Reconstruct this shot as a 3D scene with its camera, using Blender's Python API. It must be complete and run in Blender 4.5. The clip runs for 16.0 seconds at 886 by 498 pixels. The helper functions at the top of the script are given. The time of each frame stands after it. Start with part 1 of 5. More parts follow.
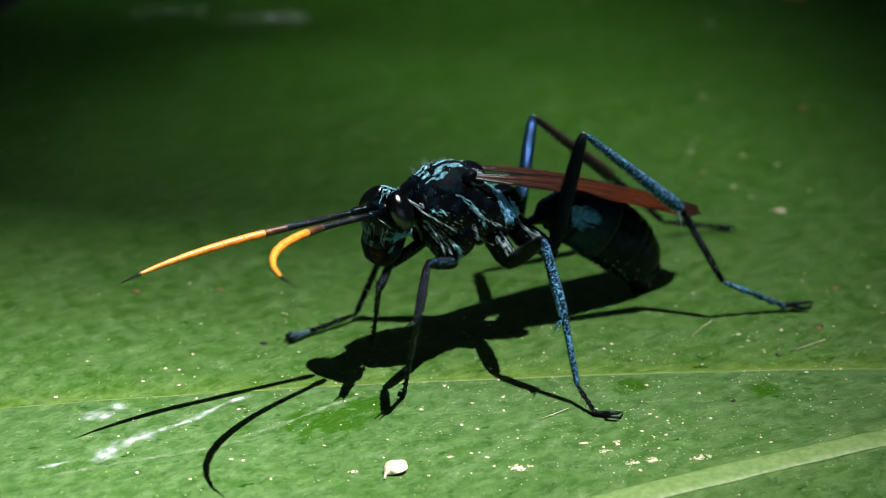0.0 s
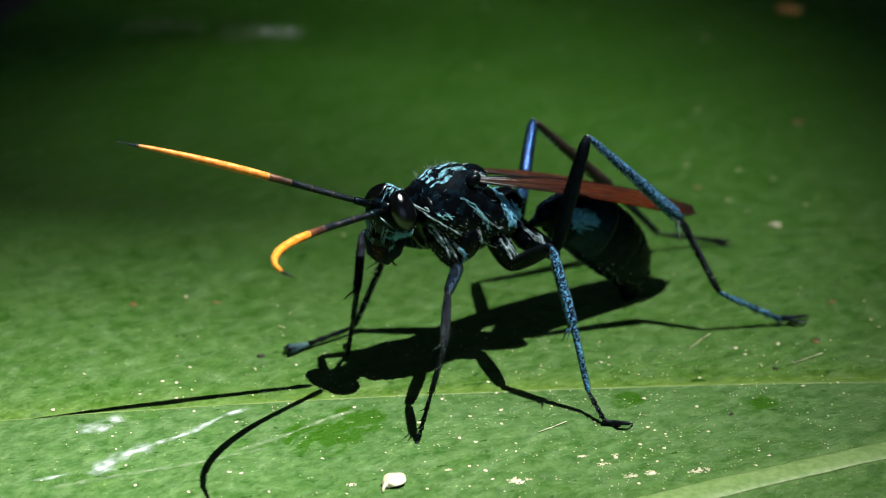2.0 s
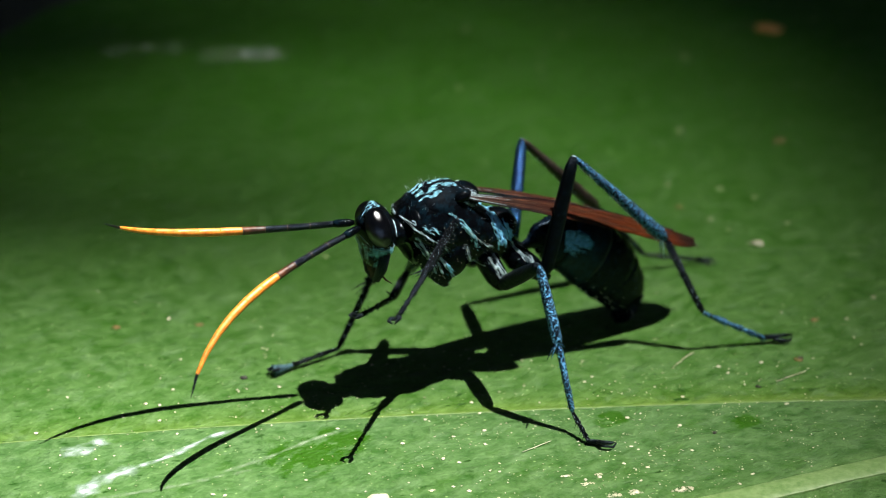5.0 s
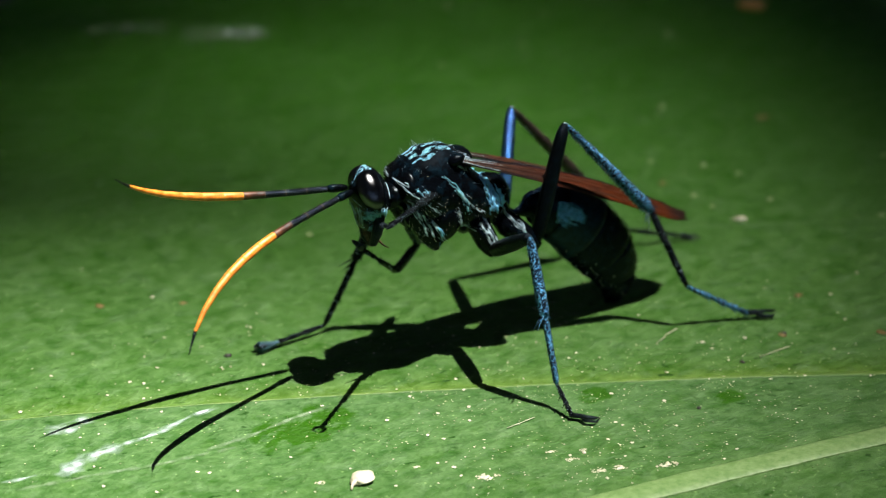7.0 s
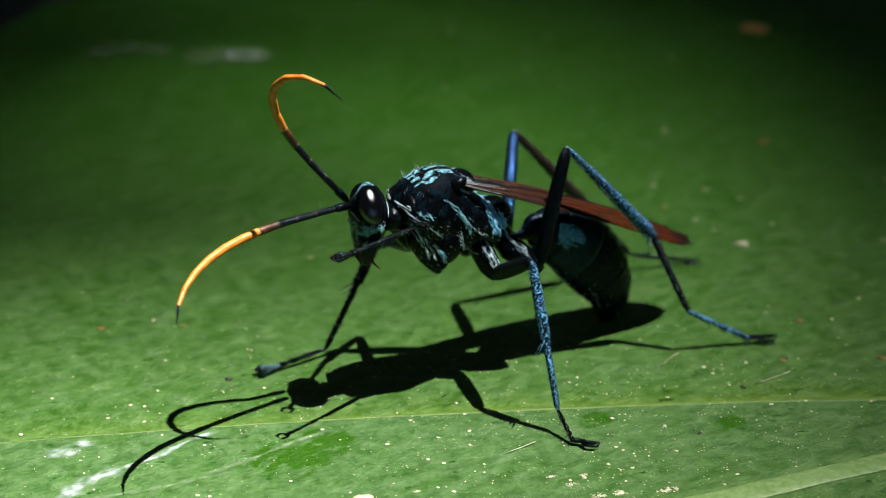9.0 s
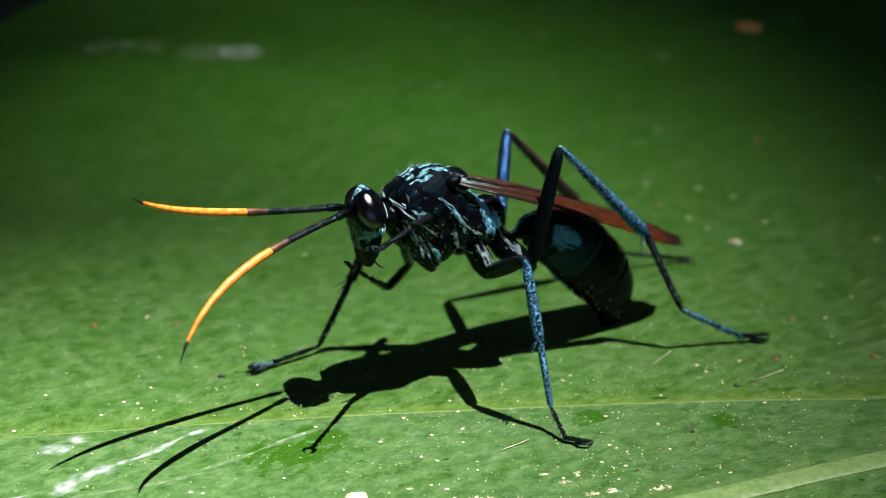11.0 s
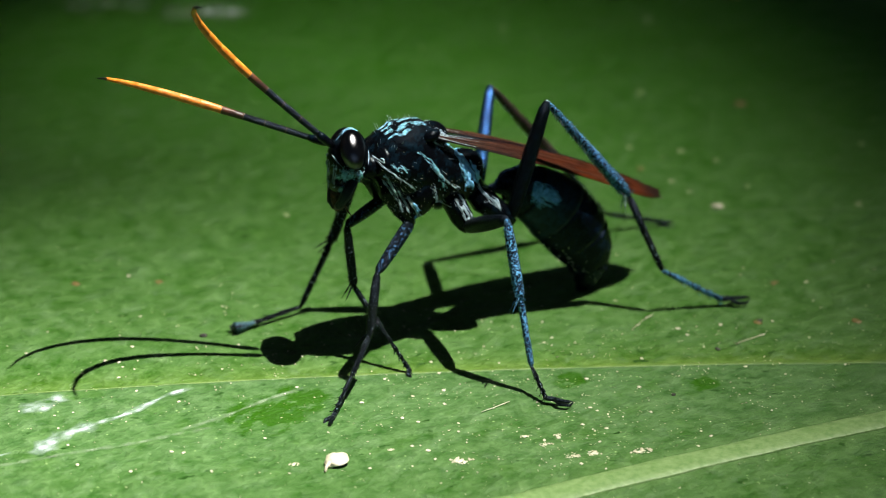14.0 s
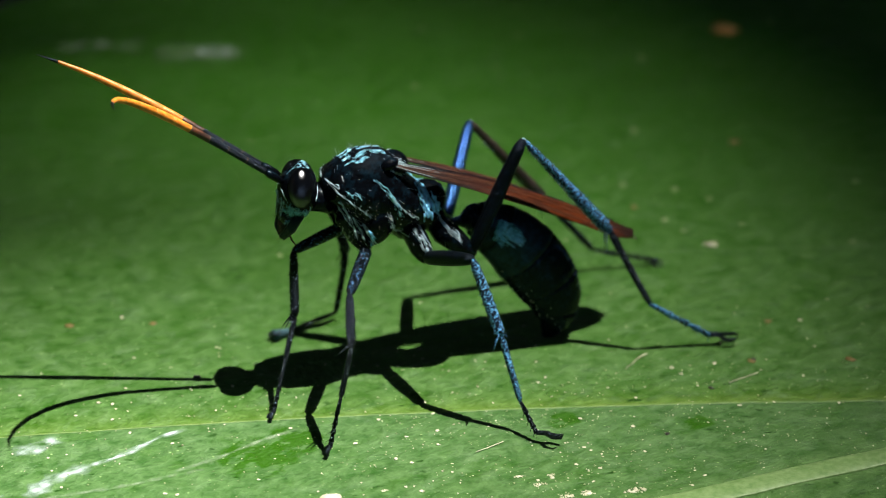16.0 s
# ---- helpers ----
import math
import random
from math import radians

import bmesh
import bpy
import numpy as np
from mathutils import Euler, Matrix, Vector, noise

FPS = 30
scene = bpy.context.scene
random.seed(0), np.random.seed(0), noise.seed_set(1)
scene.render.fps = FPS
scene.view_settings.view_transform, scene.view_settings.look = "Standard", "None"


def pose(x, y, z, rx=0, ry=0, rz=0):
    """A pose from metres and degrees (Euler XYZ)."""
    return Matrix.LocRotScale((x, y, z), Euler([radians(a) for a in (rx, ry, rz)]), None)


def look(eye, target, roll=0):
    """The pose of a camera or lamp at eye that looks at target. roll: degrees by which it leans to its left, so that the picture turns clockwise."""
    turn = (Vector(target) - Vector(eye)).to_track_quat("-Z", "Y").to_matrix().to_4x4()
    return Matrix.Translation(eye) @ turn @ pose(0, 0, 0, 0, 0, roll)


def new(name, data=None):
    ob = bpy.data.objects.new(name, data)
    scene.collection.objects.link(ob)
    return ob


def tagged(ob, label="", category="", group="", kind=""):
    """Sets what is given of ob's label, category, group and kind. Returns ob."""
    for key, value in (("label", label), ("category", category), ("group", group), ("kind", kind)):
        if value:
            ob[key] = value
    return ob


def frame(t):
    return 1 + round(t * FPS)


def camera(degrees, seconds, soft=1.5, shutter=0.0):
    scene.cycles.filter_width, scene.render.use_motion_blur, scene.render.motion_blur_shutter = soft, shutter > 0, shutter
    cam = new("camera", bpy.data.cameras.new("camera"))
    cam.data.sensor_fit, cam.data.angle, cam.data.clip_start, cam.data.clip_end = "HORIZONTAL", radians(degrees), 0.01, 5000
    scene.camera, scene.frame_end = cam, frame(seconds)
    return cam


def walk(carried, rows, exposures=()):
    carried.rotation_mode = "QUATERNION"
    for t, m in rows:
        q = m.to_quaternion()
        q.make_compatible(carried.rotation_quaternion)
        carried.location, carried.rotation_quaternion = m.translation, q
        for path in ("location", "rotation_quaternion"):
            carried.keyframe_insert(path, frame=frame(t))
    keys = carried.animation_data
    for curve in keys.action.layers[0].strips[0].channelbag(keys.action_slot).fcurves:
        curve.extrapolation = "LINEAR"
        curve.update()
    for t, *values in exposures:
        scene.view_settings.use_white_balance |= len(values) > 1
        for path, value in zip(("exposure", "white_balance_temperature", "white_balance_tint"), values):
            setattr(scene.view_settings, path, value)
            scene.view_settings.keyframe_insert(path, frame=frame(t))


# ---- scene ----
# A hand-held close-up camera, about a third of a metre from the insect.
cam = camera(15, 16.0, 0.8)
cam.data.dof.use_dof = True
cam.data.dof.focus_distance = 0.326
cam.data.dof.aperture_fstop = 25
# The camera's own exposure drifts a little (stops).
EXPOSURES = [(0, 1.7), (0.5, 1.58), (1, 1.76), (1.5, 1.71), (2, 1.66), (3, 1.78), (4, 1.78), (7.5, 1.66), (9, 1.56), (11.5, 1.76), (14.5, 1.66), (16, 1.66)]
PATH = [
    (0, look((0.00158, -0.32045, 0.16406), (-0.00059, -0.00013, -0.00024), -0.274)),
    (0.5, look((0.00053, -0.32069, 0.16358), (0.00049, 0.00036, 0.00071), -0.156)),
    (1, look((0.00032, -0.32069, 0.16358), (0.00130, 0.00102, 0.00201), -0.097)),
    (1.5, look((-0.00061, -0.32093, 0.16310), (0.00038, 0.00046, 0.00092), -0.082)),
    (2, look((-0.00026, -0.32069, 0.16357), (-0.00021, 0.00053, 0.00104), -0.012)),
    (2.5, look((-0.00095, -0.32107, 0.16283), (0.00157, 0.00113, 0.00227), 0.238)),
    (3, look((-0.00055, -0.32089, 0.16319), (0.00154, 0.00121, 0.00242), 0.234)),
    (3.5, look((-0.00045, -0.32097, 0.16303), (0.00056, 0.00075, 0.00150), -0.051)),
    (4, look((-0.00025, -0.32069, 0.16357), (0.00136, 0.00160, 0.00319), -0.133)),
    (6.5, look((-0.00060, -0.32103, 0.16291), (0.00199, 0.00122, 0.00245), -0.364)),
    (7, look((-0.00033, -0.32108, 0.16282), (0.00344, 0.00040, 0.00083), -0.371)),
    (7.5, look((0.00008, -0.32061, 0.16374), (0.00538, 0.00014, 0.00037), -0.300)),
    (8, look((-0.00058, -0.32048, 0.16398), (0.00490, 0.00104, 0.00214), -0.220)),
    (8.5, look((0.00044, -0.32074, 0.16349), (0.00276, 0.00152, 0.00302), -0.394)),
    (9, look((0.00022, -0.32077, 0.16342), (0.00330, 0.00154, 0.00309), -0.223)),
    (11.5, look((-0.00012, -0.32081, 0.16334), (0.00389, 0.00134, 0.00271), 0.025)),
    (12, look((-0.00003, -0.32085, 0.16326), (0.00387, 0.00088, 0.00180), 0.116)),
    (12.5, look((-0.00004, -0.32100, 0.16297), (0.00542, 0.00105, 0.00218), 0.257)),
    (13, look((0.00015, -0.32081, 0.16335), (0.00484, 0.00116, 0.00236), 0.442)),
    (13.5, look((0.00054, -0.32050, 0.16396), (0.00526, 0.00032, 0.00070), 0.445)),
    (14, look((-0.00064, -0.32083, 0.16329), (0.00591, -0.00048, -0.00080), 0.667)),
    (14.5, look((-0.00099, -0.32062, 0.16372), (0.00633, 0.00062, 0.00138), 0.704)),
    (15, look((-0.00001, -0.32079, 0.16338), (0.00577, 0.00103, 0.00213), 0.428)),
    (15.5, look((-0.00008, -0.32069, 0.16357), (0.00779, 0.00107, 0.00230), 0.556)),
    (16, look((0.00034, -0.32059, 0.16378), (0.00659, 0.00145, 0.00300), 0.352)),
]
walk(cam, PATH, EXPOSURES)

# ------------------------------------------------------------------ light
world = bpy.data.worlds.new("forest_sky")
scene.world = world
world.use_nodes = True
wn = world.node_tree.nodes
sky = wn.new("ShaderNodeTexSky")
sky.sky_type = 'NISHITA'
sky.sun_disc = False
SUN = Vector((0.32, 0.05, 1.0)).normalized()
sky.sun_elevation = math.asin(SUN.z)
sky.sun_rotation = math.atan2(SUN.x, SUN.y)
world.node_tree.links.new(sky.outputs[0], wn["Background"].inputs[0])
wn["Background"].inputs[1].default_value = 0.042
sun = new("sun", bpy.data.lights.new("sun", "SUN"))
sun.data.energy = 5.0
sun.data.angle = radians(0.53)
sun.data.color = (1.0, 0.96, 0.88)
sun.matrix_world = look(SUN * 3, (0, 0, 0))


# ------------------------------------------------------------------ materials
def material(name, base, rough=0.5, metal=0.0, **extra):
    """A node material; returns it with its nodes, links and principled shader."""
    m = bpy.data.materials.new(name)
    m.use_nodes = True
    p = m.node_tree.nodes["Principled BSDF"]
    p.inputs["Base Color"].default_value = (*base, 1)
    p.inputs["Roughness"].default_value = rough
    p.inputs["Metallic"].default_value = metal
    for key, value in extra.items():
        p.inputs[key.replace("_", " ")].default_value = value
    return m, m.node_tree.nodes, m.node_tree.links, p


def coords(nodes, links, stretch=(1, 1, 1), turn=0.0):
    """Object coordinates, drawn out along a direction (turn) where stretch is below 1."""
    c = nodes.new("ShaderNodeTexCoord")
    mp = nodes.new("ShaderNodeMapping")
    mp.vector_type = "TEXTURE"
    mp.inputs["Scale"].default_value = [1 / s for s in stretch]
    mp.inputs["Rotation"].default_value = (0, 0, turn)
    links.new(c.outputs["Object"], mp.inputs["Vector"])
    return mp.outputs["Vector"]


def grain(nodes, links, vec, scale, detail=4, lo=0.35, hi=0.65, rough=0.55):
    """Noise, spread between lo and hi to 0..1."""
    n = nodes.new("ShaderNodeTexNoise")
    n.inputs["Scale"].default_value, n.inputs["Detail"].default_value, n.inputs["Roughness"].default_value = scale, detail, rough
    links.new(vec, n.inputs["Vector"])
    r = nodes.new("ShaderNodeMapRange")
    r.inputs["From Min"].default_value, r.inputs["From Max"].default_value = lo, hi
    links.new(n.outputs["Fac"], r.inputs["Value"])
    return r.outputs["Result"]


def blend(nodes, links, fac, a, b, mode="MIX"):
    x = nodes.new("ShaderNodeMix")
    x.data_type, x.blend_type = "RGBA", mode
    for slot, v in ((0, fac), (6, a), (7, b)):
        if isinstance(v, (int, float)):
            x.inputs[slot].default_value = v
        elif isinstance(v, tuple):
            x.inputs[slot].default_value = (*v, 1)
        else:
            links.new(v, x.inputs[slot])
    return x.outputs[2]


def relief(nodes, links, p, height, strength, depth):
    b = nodes.new("ShaderNodeBump")
    b.inputs["Strength"].default_value, b.inputs["Distance"].default_value = strength, depth
    links.new(height, b.inputs["Height"])
    links.new(b.outputs["Normal"], p.inputs["Normal"])


def band(nodes, links, line, start, end, most, both=False, cut=True):
    """Most at a curved line across the leaf (y + a + b x + c x x = start), easing to 0 at end; beyond the line 0 (or, uncut, still most), or both sides alike."""
    s = nodes.new("ShaderNodeSeparateXYZ")
    links.new(coords(nodes, links), s.inputs[0])

    def calc(op, a, b):
        m = nodes.new("ShaderNodeMath")
        m.operation = op
        for slot, v in ((0, a), (1, b)):
            if isinstance(v, (int, float)):
                m.inputs[slot].default_value = v
            else:
                links.new(v, m.inputs[slot])
        return m.outputs[0]

    x, y = s.outputs[0], s.outputs[1]
    d = calc("ADD", calc("ADD", y, line[0]), calc("MULTIPLY", x, calc("ADD", calc("MULTIPLY", x, line[2]), line[1])))
    if both:
        d = calc("ABSOLUTE", d, 0.0)
    r = nodes.new("ShaderNodeMapRange")
    r.interpolation_type = "SMOOTHSTEP"
    for i, v in enumerate((start, end, most, 0.0)):
        r.inputs[1 + i].default_value = v
    links.new(d, r.inputs["Value"])
    if both or not cut:
        return r.outputs[0]
    edge = calc("GREATER_THAN" if end > start else "LESS_THAN", d, start)
    return calc("MULTIPLY", r.outputs[0], edge)


def spot(nodes, links, centre, radius, ragged):
    """1 inside a round patch of the leaf (mm), fading out with a ragged edge."""
    d = nodes.new("ShaderNodeVectorMath")
    d.operation = "DISTANCE"
    d.inputs[1].default_value = (centre[0] * 0.001, centre[1] * 0.001, 0)
    links.new(coords(nodes, links), d.inputs[0])
    far = nodes.new("ShaderNodeMapRange")
    far.inputs[1].default_value, far.inputs[2].default_value = radius * 0.001, 0.0
    links.new(d.outputs["Value"], far.inputs["Value"])
    both = nodes.new("ShaderNodeMath")
    both.operation, both.use_clamp = "MULTIPLY", True
    links.new(far.outputs[0], both.inputs[0])
    links.new(ragged, both.inputs[1])
    sharp = nodes.new("ShaderNodeMapRange")
    sharp.inputs[1].default_value, sharp.inputs[2].default_value = 0.14, 0.3
    links.new(both.outputs[0], sharp.inputs["Value"])
    return sharp.outputs[0]


def leaf_material():
    m, n, l, p = material("leaf_green", (0.04, 0.11, 0.02), 0.46)
    v = coords(n, l)
    slant = coords(n, l, (0.8, 1, 1), radians(38))
    brush = coords(n, l, (0.85, 1, 1), radians(25))
    along = coords(n, l, (0.12, 1, 1), radians(40))
    big = grain(n, l, v, 26, 4, 0.3, 0.7)
    patch = grain(n, l, slant, 150, 4, 0.36, 0.66)
    c = blend(n, l, big, (0.021, 0.086, 0.004), (0.04, 0.112, 0.013))
    c = blend(n, l, patch, c, (0.055, 0.13, 0.03))
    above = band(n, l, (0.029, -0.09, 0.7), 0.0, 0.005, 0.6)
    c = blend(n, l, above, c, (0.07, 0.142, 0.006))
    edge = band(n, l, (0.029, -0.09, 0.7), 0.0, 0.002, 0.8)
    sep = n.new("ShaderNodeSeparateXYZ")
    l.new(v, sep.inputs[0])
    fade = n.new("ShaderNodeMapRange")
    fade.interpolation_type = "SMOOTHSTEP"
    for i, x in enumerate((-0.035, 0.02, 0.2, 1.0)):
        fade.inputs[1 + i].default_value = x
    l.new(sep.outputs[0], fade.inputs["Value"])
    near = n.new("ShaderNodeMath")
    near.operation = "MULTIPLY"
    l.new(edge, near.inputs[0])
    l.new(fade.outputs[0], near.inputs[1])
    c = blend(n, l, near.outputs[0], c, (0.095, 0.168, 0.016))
    # bluish grey below the vein: part leaf tone, part sheen put into the colour
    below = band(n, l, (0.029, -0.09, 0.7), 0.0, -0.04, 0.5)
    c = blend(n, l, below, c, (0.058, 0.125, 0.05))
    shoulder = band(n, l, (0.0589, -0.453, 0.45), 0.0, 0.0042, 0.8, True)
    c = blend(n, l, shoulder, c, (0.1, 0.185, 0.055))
    # broad clouds of deeper, yellower green and of paler green
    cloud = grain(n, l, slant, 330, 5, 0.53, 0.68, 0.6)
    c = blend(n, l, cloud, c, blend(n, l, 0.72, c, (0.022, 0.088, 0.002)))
    pale_cloud = grain(n, l, slant, 420, 5, 0.52, 0.72, 0.65)
    c = blend(n, l, pale_cloud, c, blend(n, l, 0.5, c, (0.12, 0.2, 0.1)))
    # mottling of single cells and short dark pores
    mottle = grain(n, l, brush, 620, 4, 0.34, 0.66, 0.6)
    c = blend(n, l, mottle, blend(n, l, 0.47, c, (0.007, 0.042, 0.002)), blend(n, l, 0.28, c, (0.14, 0.225, 0.09)))
    cell = grain(n, l, v, 1900, 2, 0.3, 0.7, 0.5)
    c = blend(n, l, cell, blend(n, l, 0.14, c, (0.004, 0.03, 0.001)), blend(n, l, 0.07, c, (0.16, 0.26, 0.1)))
    pore = grain(n, l, coords(n, l, (0.55, 1, 1), radians(12)), 1050, 2, 0.632, 0.69)
    some = n.new("ShaderNodeMath")
    some.operation = "MULTIPLY"
    l.new(pore, some.inputs[0])
    l.new(grain(n, l, v, 150, 3, 0.46, 0.6), some.inputs[1])
    c = blend(n, l, some.outputs[0], c, (0.009, 0.04, 0.003))
    rib = grain(n, l, along, 520, 3, 0.6, 0.76)
    c = blend(n, l, rib, c, blend(n, l, 0.2, c, (0.1, 0.185, 0.06)))
    # damp, bruised patches
    ragged = grain(n, l, slant, 420, 5, 0.38, 0.58, 0.65)
    for centre, radius in (((-12.0, -37.6), 5.4), ((-8.5, -34.2), 4.0), ((31.0, -31.0), 2.6), ((18.0, -30.5), 2.4)):
        c = blend(n, l, spot(n, l, centre, radius, ragged), c, blend(n, l, 0.92, c, (0.018, 0.072, 0.0015)))
    # the far part of the blade: a deeper, cleaner green, also darkened for weaker light
    far_dim = band(n, l, (0.0, 0.0, 0.0), 0.062, -0.03, 0.88, cut=False)
    c = blend(n, l, far_dim, c, blend(n, l, 0.85, c, (0.0165, 0.083, 0.001)))
    # tiny pale scales
    dots = n.new("ShaderNodeTexVoronoi")
    dots.inputs["Scale"].default_value = 1100
    l.new(v, dots.inputs["Vector"])
    dm = n.new("ShaderNodeMapRange")
    for i, x in enumerate((0.07, 0.17, 1.0, 0.0)):
        dm.inputs[1 + i].default_value = x
    l.new(dots.outputs["Distance"], dm.inputs["Value"])
    mul = n.new("ShaderNodeMath")
    mul.operation = "MULTIPLY"
    l.new(dm.outputs[0], mul.inputs[0])
    l.new(grain(n, l, v, 420, 1, 0.54, 0.6), mul.inputs[1])
    c = blend(n, l, mul.outputs[0], c, (0.2, 0.31, 0.12))
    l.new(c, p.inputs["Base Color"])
    r = n.new("ShaderNodeMapRange")
    r.inputs[3].default_value, r.inputs[4].default_value = 0.36, 0.6
    l.new(mottle, r.inputs["Value"])
    l.new(r.outputs[0], p.inputs["Roughness"])
    total = None
    for height, share in ((mottle, 0.8), (cell, 0.25), (patch, 2.4), (pale_cloud, 0.6), (grain(n, l, along, 420, 3), 0.3)):
        mul2 = n.new("ShaderNodeMath")
        mul2.operation = "MULTIPLY"
        mul2.inputs[1].default_value = share
        l.new(height, mul2.inputs[0])
        if total is None:
            total = mul2.outputs[0]
        else:
            add = n.new("ShaderNodeMath")
            add.operation = "ADD"
            l.new(total, add.inputs[0])
            l.new(mul2.outputs[0], add.inputs[1])
            total = add.outputs[0]
    relief(n, l, p, total, 0.9, 0.0002)
    p.inputs["Specular IOR Level"].default_value = 0.08
    return m


def vein_material(name, a, b, scale=500):
    m, n, l, p = material(name, a, 0.5)
    v = coords(n, l)
    c = blend(n, l, grain(n, l, v, scale, 4), a, b)
    l.new(c, p.inputs["Base Color"])
    relief(n, l, p, grain(n, l, v, 1800, 3), 0.3, 0.0001)
    return m


def cuticle(name, black, tint, scale, lo, hi, rough=0.38, metal=0.7, spot=0.35, sheen=(0.5, 0.75, 1.0), gloss=0.2, pits=0.7):
    """Dark insect shell with patches of short iridescent hair."""
    m, n, l, p = material(name, black, rough, metal)
    v = coords(n, l)
    fac = grain(n, l, v, scale, 5, lo, hi, 0.7)
    l.new(blend(n, l, fac, black, tint), p.inputs["Base Color"])
    r = n.new("ShaderNodeMapRange")
    r.inputs[3].default_value, r.inputs[4].default_value = rough, spot
    l.new(fac, r.inputs["Value"])
    l.new(r.outputs[0], p.inputs["Roughness"])
    p.inputs["Specular Tint"].default_value = (*sheen, 1)
    p.inputs["Specular IOR Level"].default_value = gloss
    relief(n, l, p, grain(n, l, v, scale * 1.7, 5, 0.3, 0.7, 0.7), pits, 0.00012)
    return m


def eye_material():
    """A black compound eye: many tiny facets that spread the sun's glint, with no haze round it."""
    m, n, l, p = material("black_eye", (0.0006, 0.0006, 0.0008), 0.3)
    p.inputs["Specular IOR Level"].default_value = 0.0
    g = n.new("ShaderNodeBsdfAnisotropic")
    g.distribution = "BECKMANN"
    g.inputs["Color"].default_value = (0.085, 0.085, 0.09, 1)
    g.inputs["Roughness"].default_value = 0.34
    a = n.new("ShaderNodeAddShader")
    l.new(p.outputs[0], a.inputs[0])
    l.new(g.outputs[0], a.inputs[1])
    l.new(a.outputs[0], n["Material Output"].inputs["Surface"])
    return m


LEAF = leaf_material()
VEIN = vein_material("pale_vein", (0.085, 0.17, 0.04), (0.16, 0.25, 0.09), 1500)
FLANK = vein_material("vein_flank", (0.026, 0.082, 0.009), (0.042, 0.112, 0.015))
LATERAL = vein_material("yellow_green_vein", (0.05, 0.118, 0.01), (0.09, 0.16, 0.022))
# Hair colours bright enough to stand in for glints on the dark shell.
TEAL = cuticle("teal_glint_hair", (0.05, 0.17, 0.23), (0.4, 0.82, 1.0), 2200, 0.34, 0.58, 0.3, 0.4, 0.34, gloss=0.4)
SILVER = cuticle("silvery_hair", (0.03, 0.05, 0.06), (0.5, 0.66, 0.74), 2600, 0.25, 0.55, 0.32, 0.3, 0.36)
SHELL = cuticle("blue_black_shell", (0.0012, 0.0016, 0.0024), (0.004, 0.016, 0.027), 900, 0.5, 0.8, 0.17, 0.0, 0.22, (0.75, 0.9, 1.0), 0.13, 0.25)
ABDOMEN = cuticle("velvet_blue_shell", (0.001, 0.0018, 0.0035), (0.004, 0.013, 0.03), 900, 0.45, 0.8, 0.26, 0.0, 0.3, (0.5, 0.75, 1.0), 0.16, 0.3)
# second abdomen segment, coloured brighter where sun gets past the wing
LIT_BAND = cuticle("lit_blue_band", (0.0015, 0.003, 0.006), (0.008, 0.03, 0.06), 1500, 0.42, 0.7, 0.28, 0.1, 0.32, (0.55, 0.8, 1.0), 0.25, 0.3)
FLANK_BLUE = cuticle("blue_sheen_hair", (0.07, 0.24, 0.46), (0.3, 0.72, 1.0), 1800, 0.3, 0.6, 0.34, 0.4, 0.36, gloss=0.4)
LEG_BLUE = cuticle("speckled_blue_leg", (0.002, 0.003, 0.006), (0.16, 0.46, 0.8), 4800, 0.49, 0.57, 0.32, 0.5, 0.38)
LEG_DARK = cuticle("dark_leg", (0.0012, 0.0018, 0.003), (0.34, 0.46, 0.54), 5200, 0.6, 0.65, 0.22, 0.1, 0.3, (0.7, 0.88, 1.0), 0.2)
VELVET = cuticle("velvet_black", (0.0012, 0.0016, 0.0024), (0.004, 0.016, 0.027), 900, 0.5, 0.8, 0.5, 0.0, 0.5, gloss=0.04, pits=0.4)
BROWN_LEG = cuticle("brown_black_leg", (0.006, 0.004, 0.0035), (0.06, 0.042, 0.036), 1500, 0.42, 0.7, 0.28, 0.0, 0.32, (1.0, 0.88, 0.8), 0.5)
# far hind femur: coloured bluer than its pair for the sun on it
SUNLIT_BLUE = cuticle("sunlit_blue_femur", (0.006, 0.016, 0.034), (0.09, 0.27, 0.6), 2600, 0.38, 0.7, 0.17, 0.85, 0.22, (0.45, 0.7, 1.0), 0.3, 0.45)
PAD = cuticle("grey_blue_pad", (0.01, 0.02, 0.025), (0.09, 0.18, 0.22), 2000, 0.35, 0.65, 0.4, 0.3)
SHIN = cuticle("blue_flecked_shin", (0.0014, 0.0024, 0.004), (0.05, 0.14, 0.26), 3200, 0.54, 0.66, 0.22, 0.1, 0.28, (0.6, 0.82, 1.0), 0.2)
FEMUR = cuticle("smooth_dark_femur", (0.0014, 0.002, 0.003), (0.006, 0.014, 0.026), 1800, 0.5, 0.8, 0.3, 0.0, gloss=0.12)
EYE = eye_material()
BLACK = cuticle("matt_black", (0.002, 0.002, 0.003), (0.03, 0.03, 0.035), 2500, 0.62, 0.78, 0.3, 0.0, gloss=0.35)
MOUTH = cuticle("brown_mouthpart", (0.03, 0.01, 0.006), (0.26, 0.1, 0.06), 2500, 0.5, 0.7, 0.45, 0.0)
FLECK = vein_material("dry_fleck", (0.36, 0.33, 0.22), (0.66, 0.63, 0.49))
DUST = vein_material("greenish_dust", (0.11, 0.18, 0.06), (0.34, 0.38, 0.2))


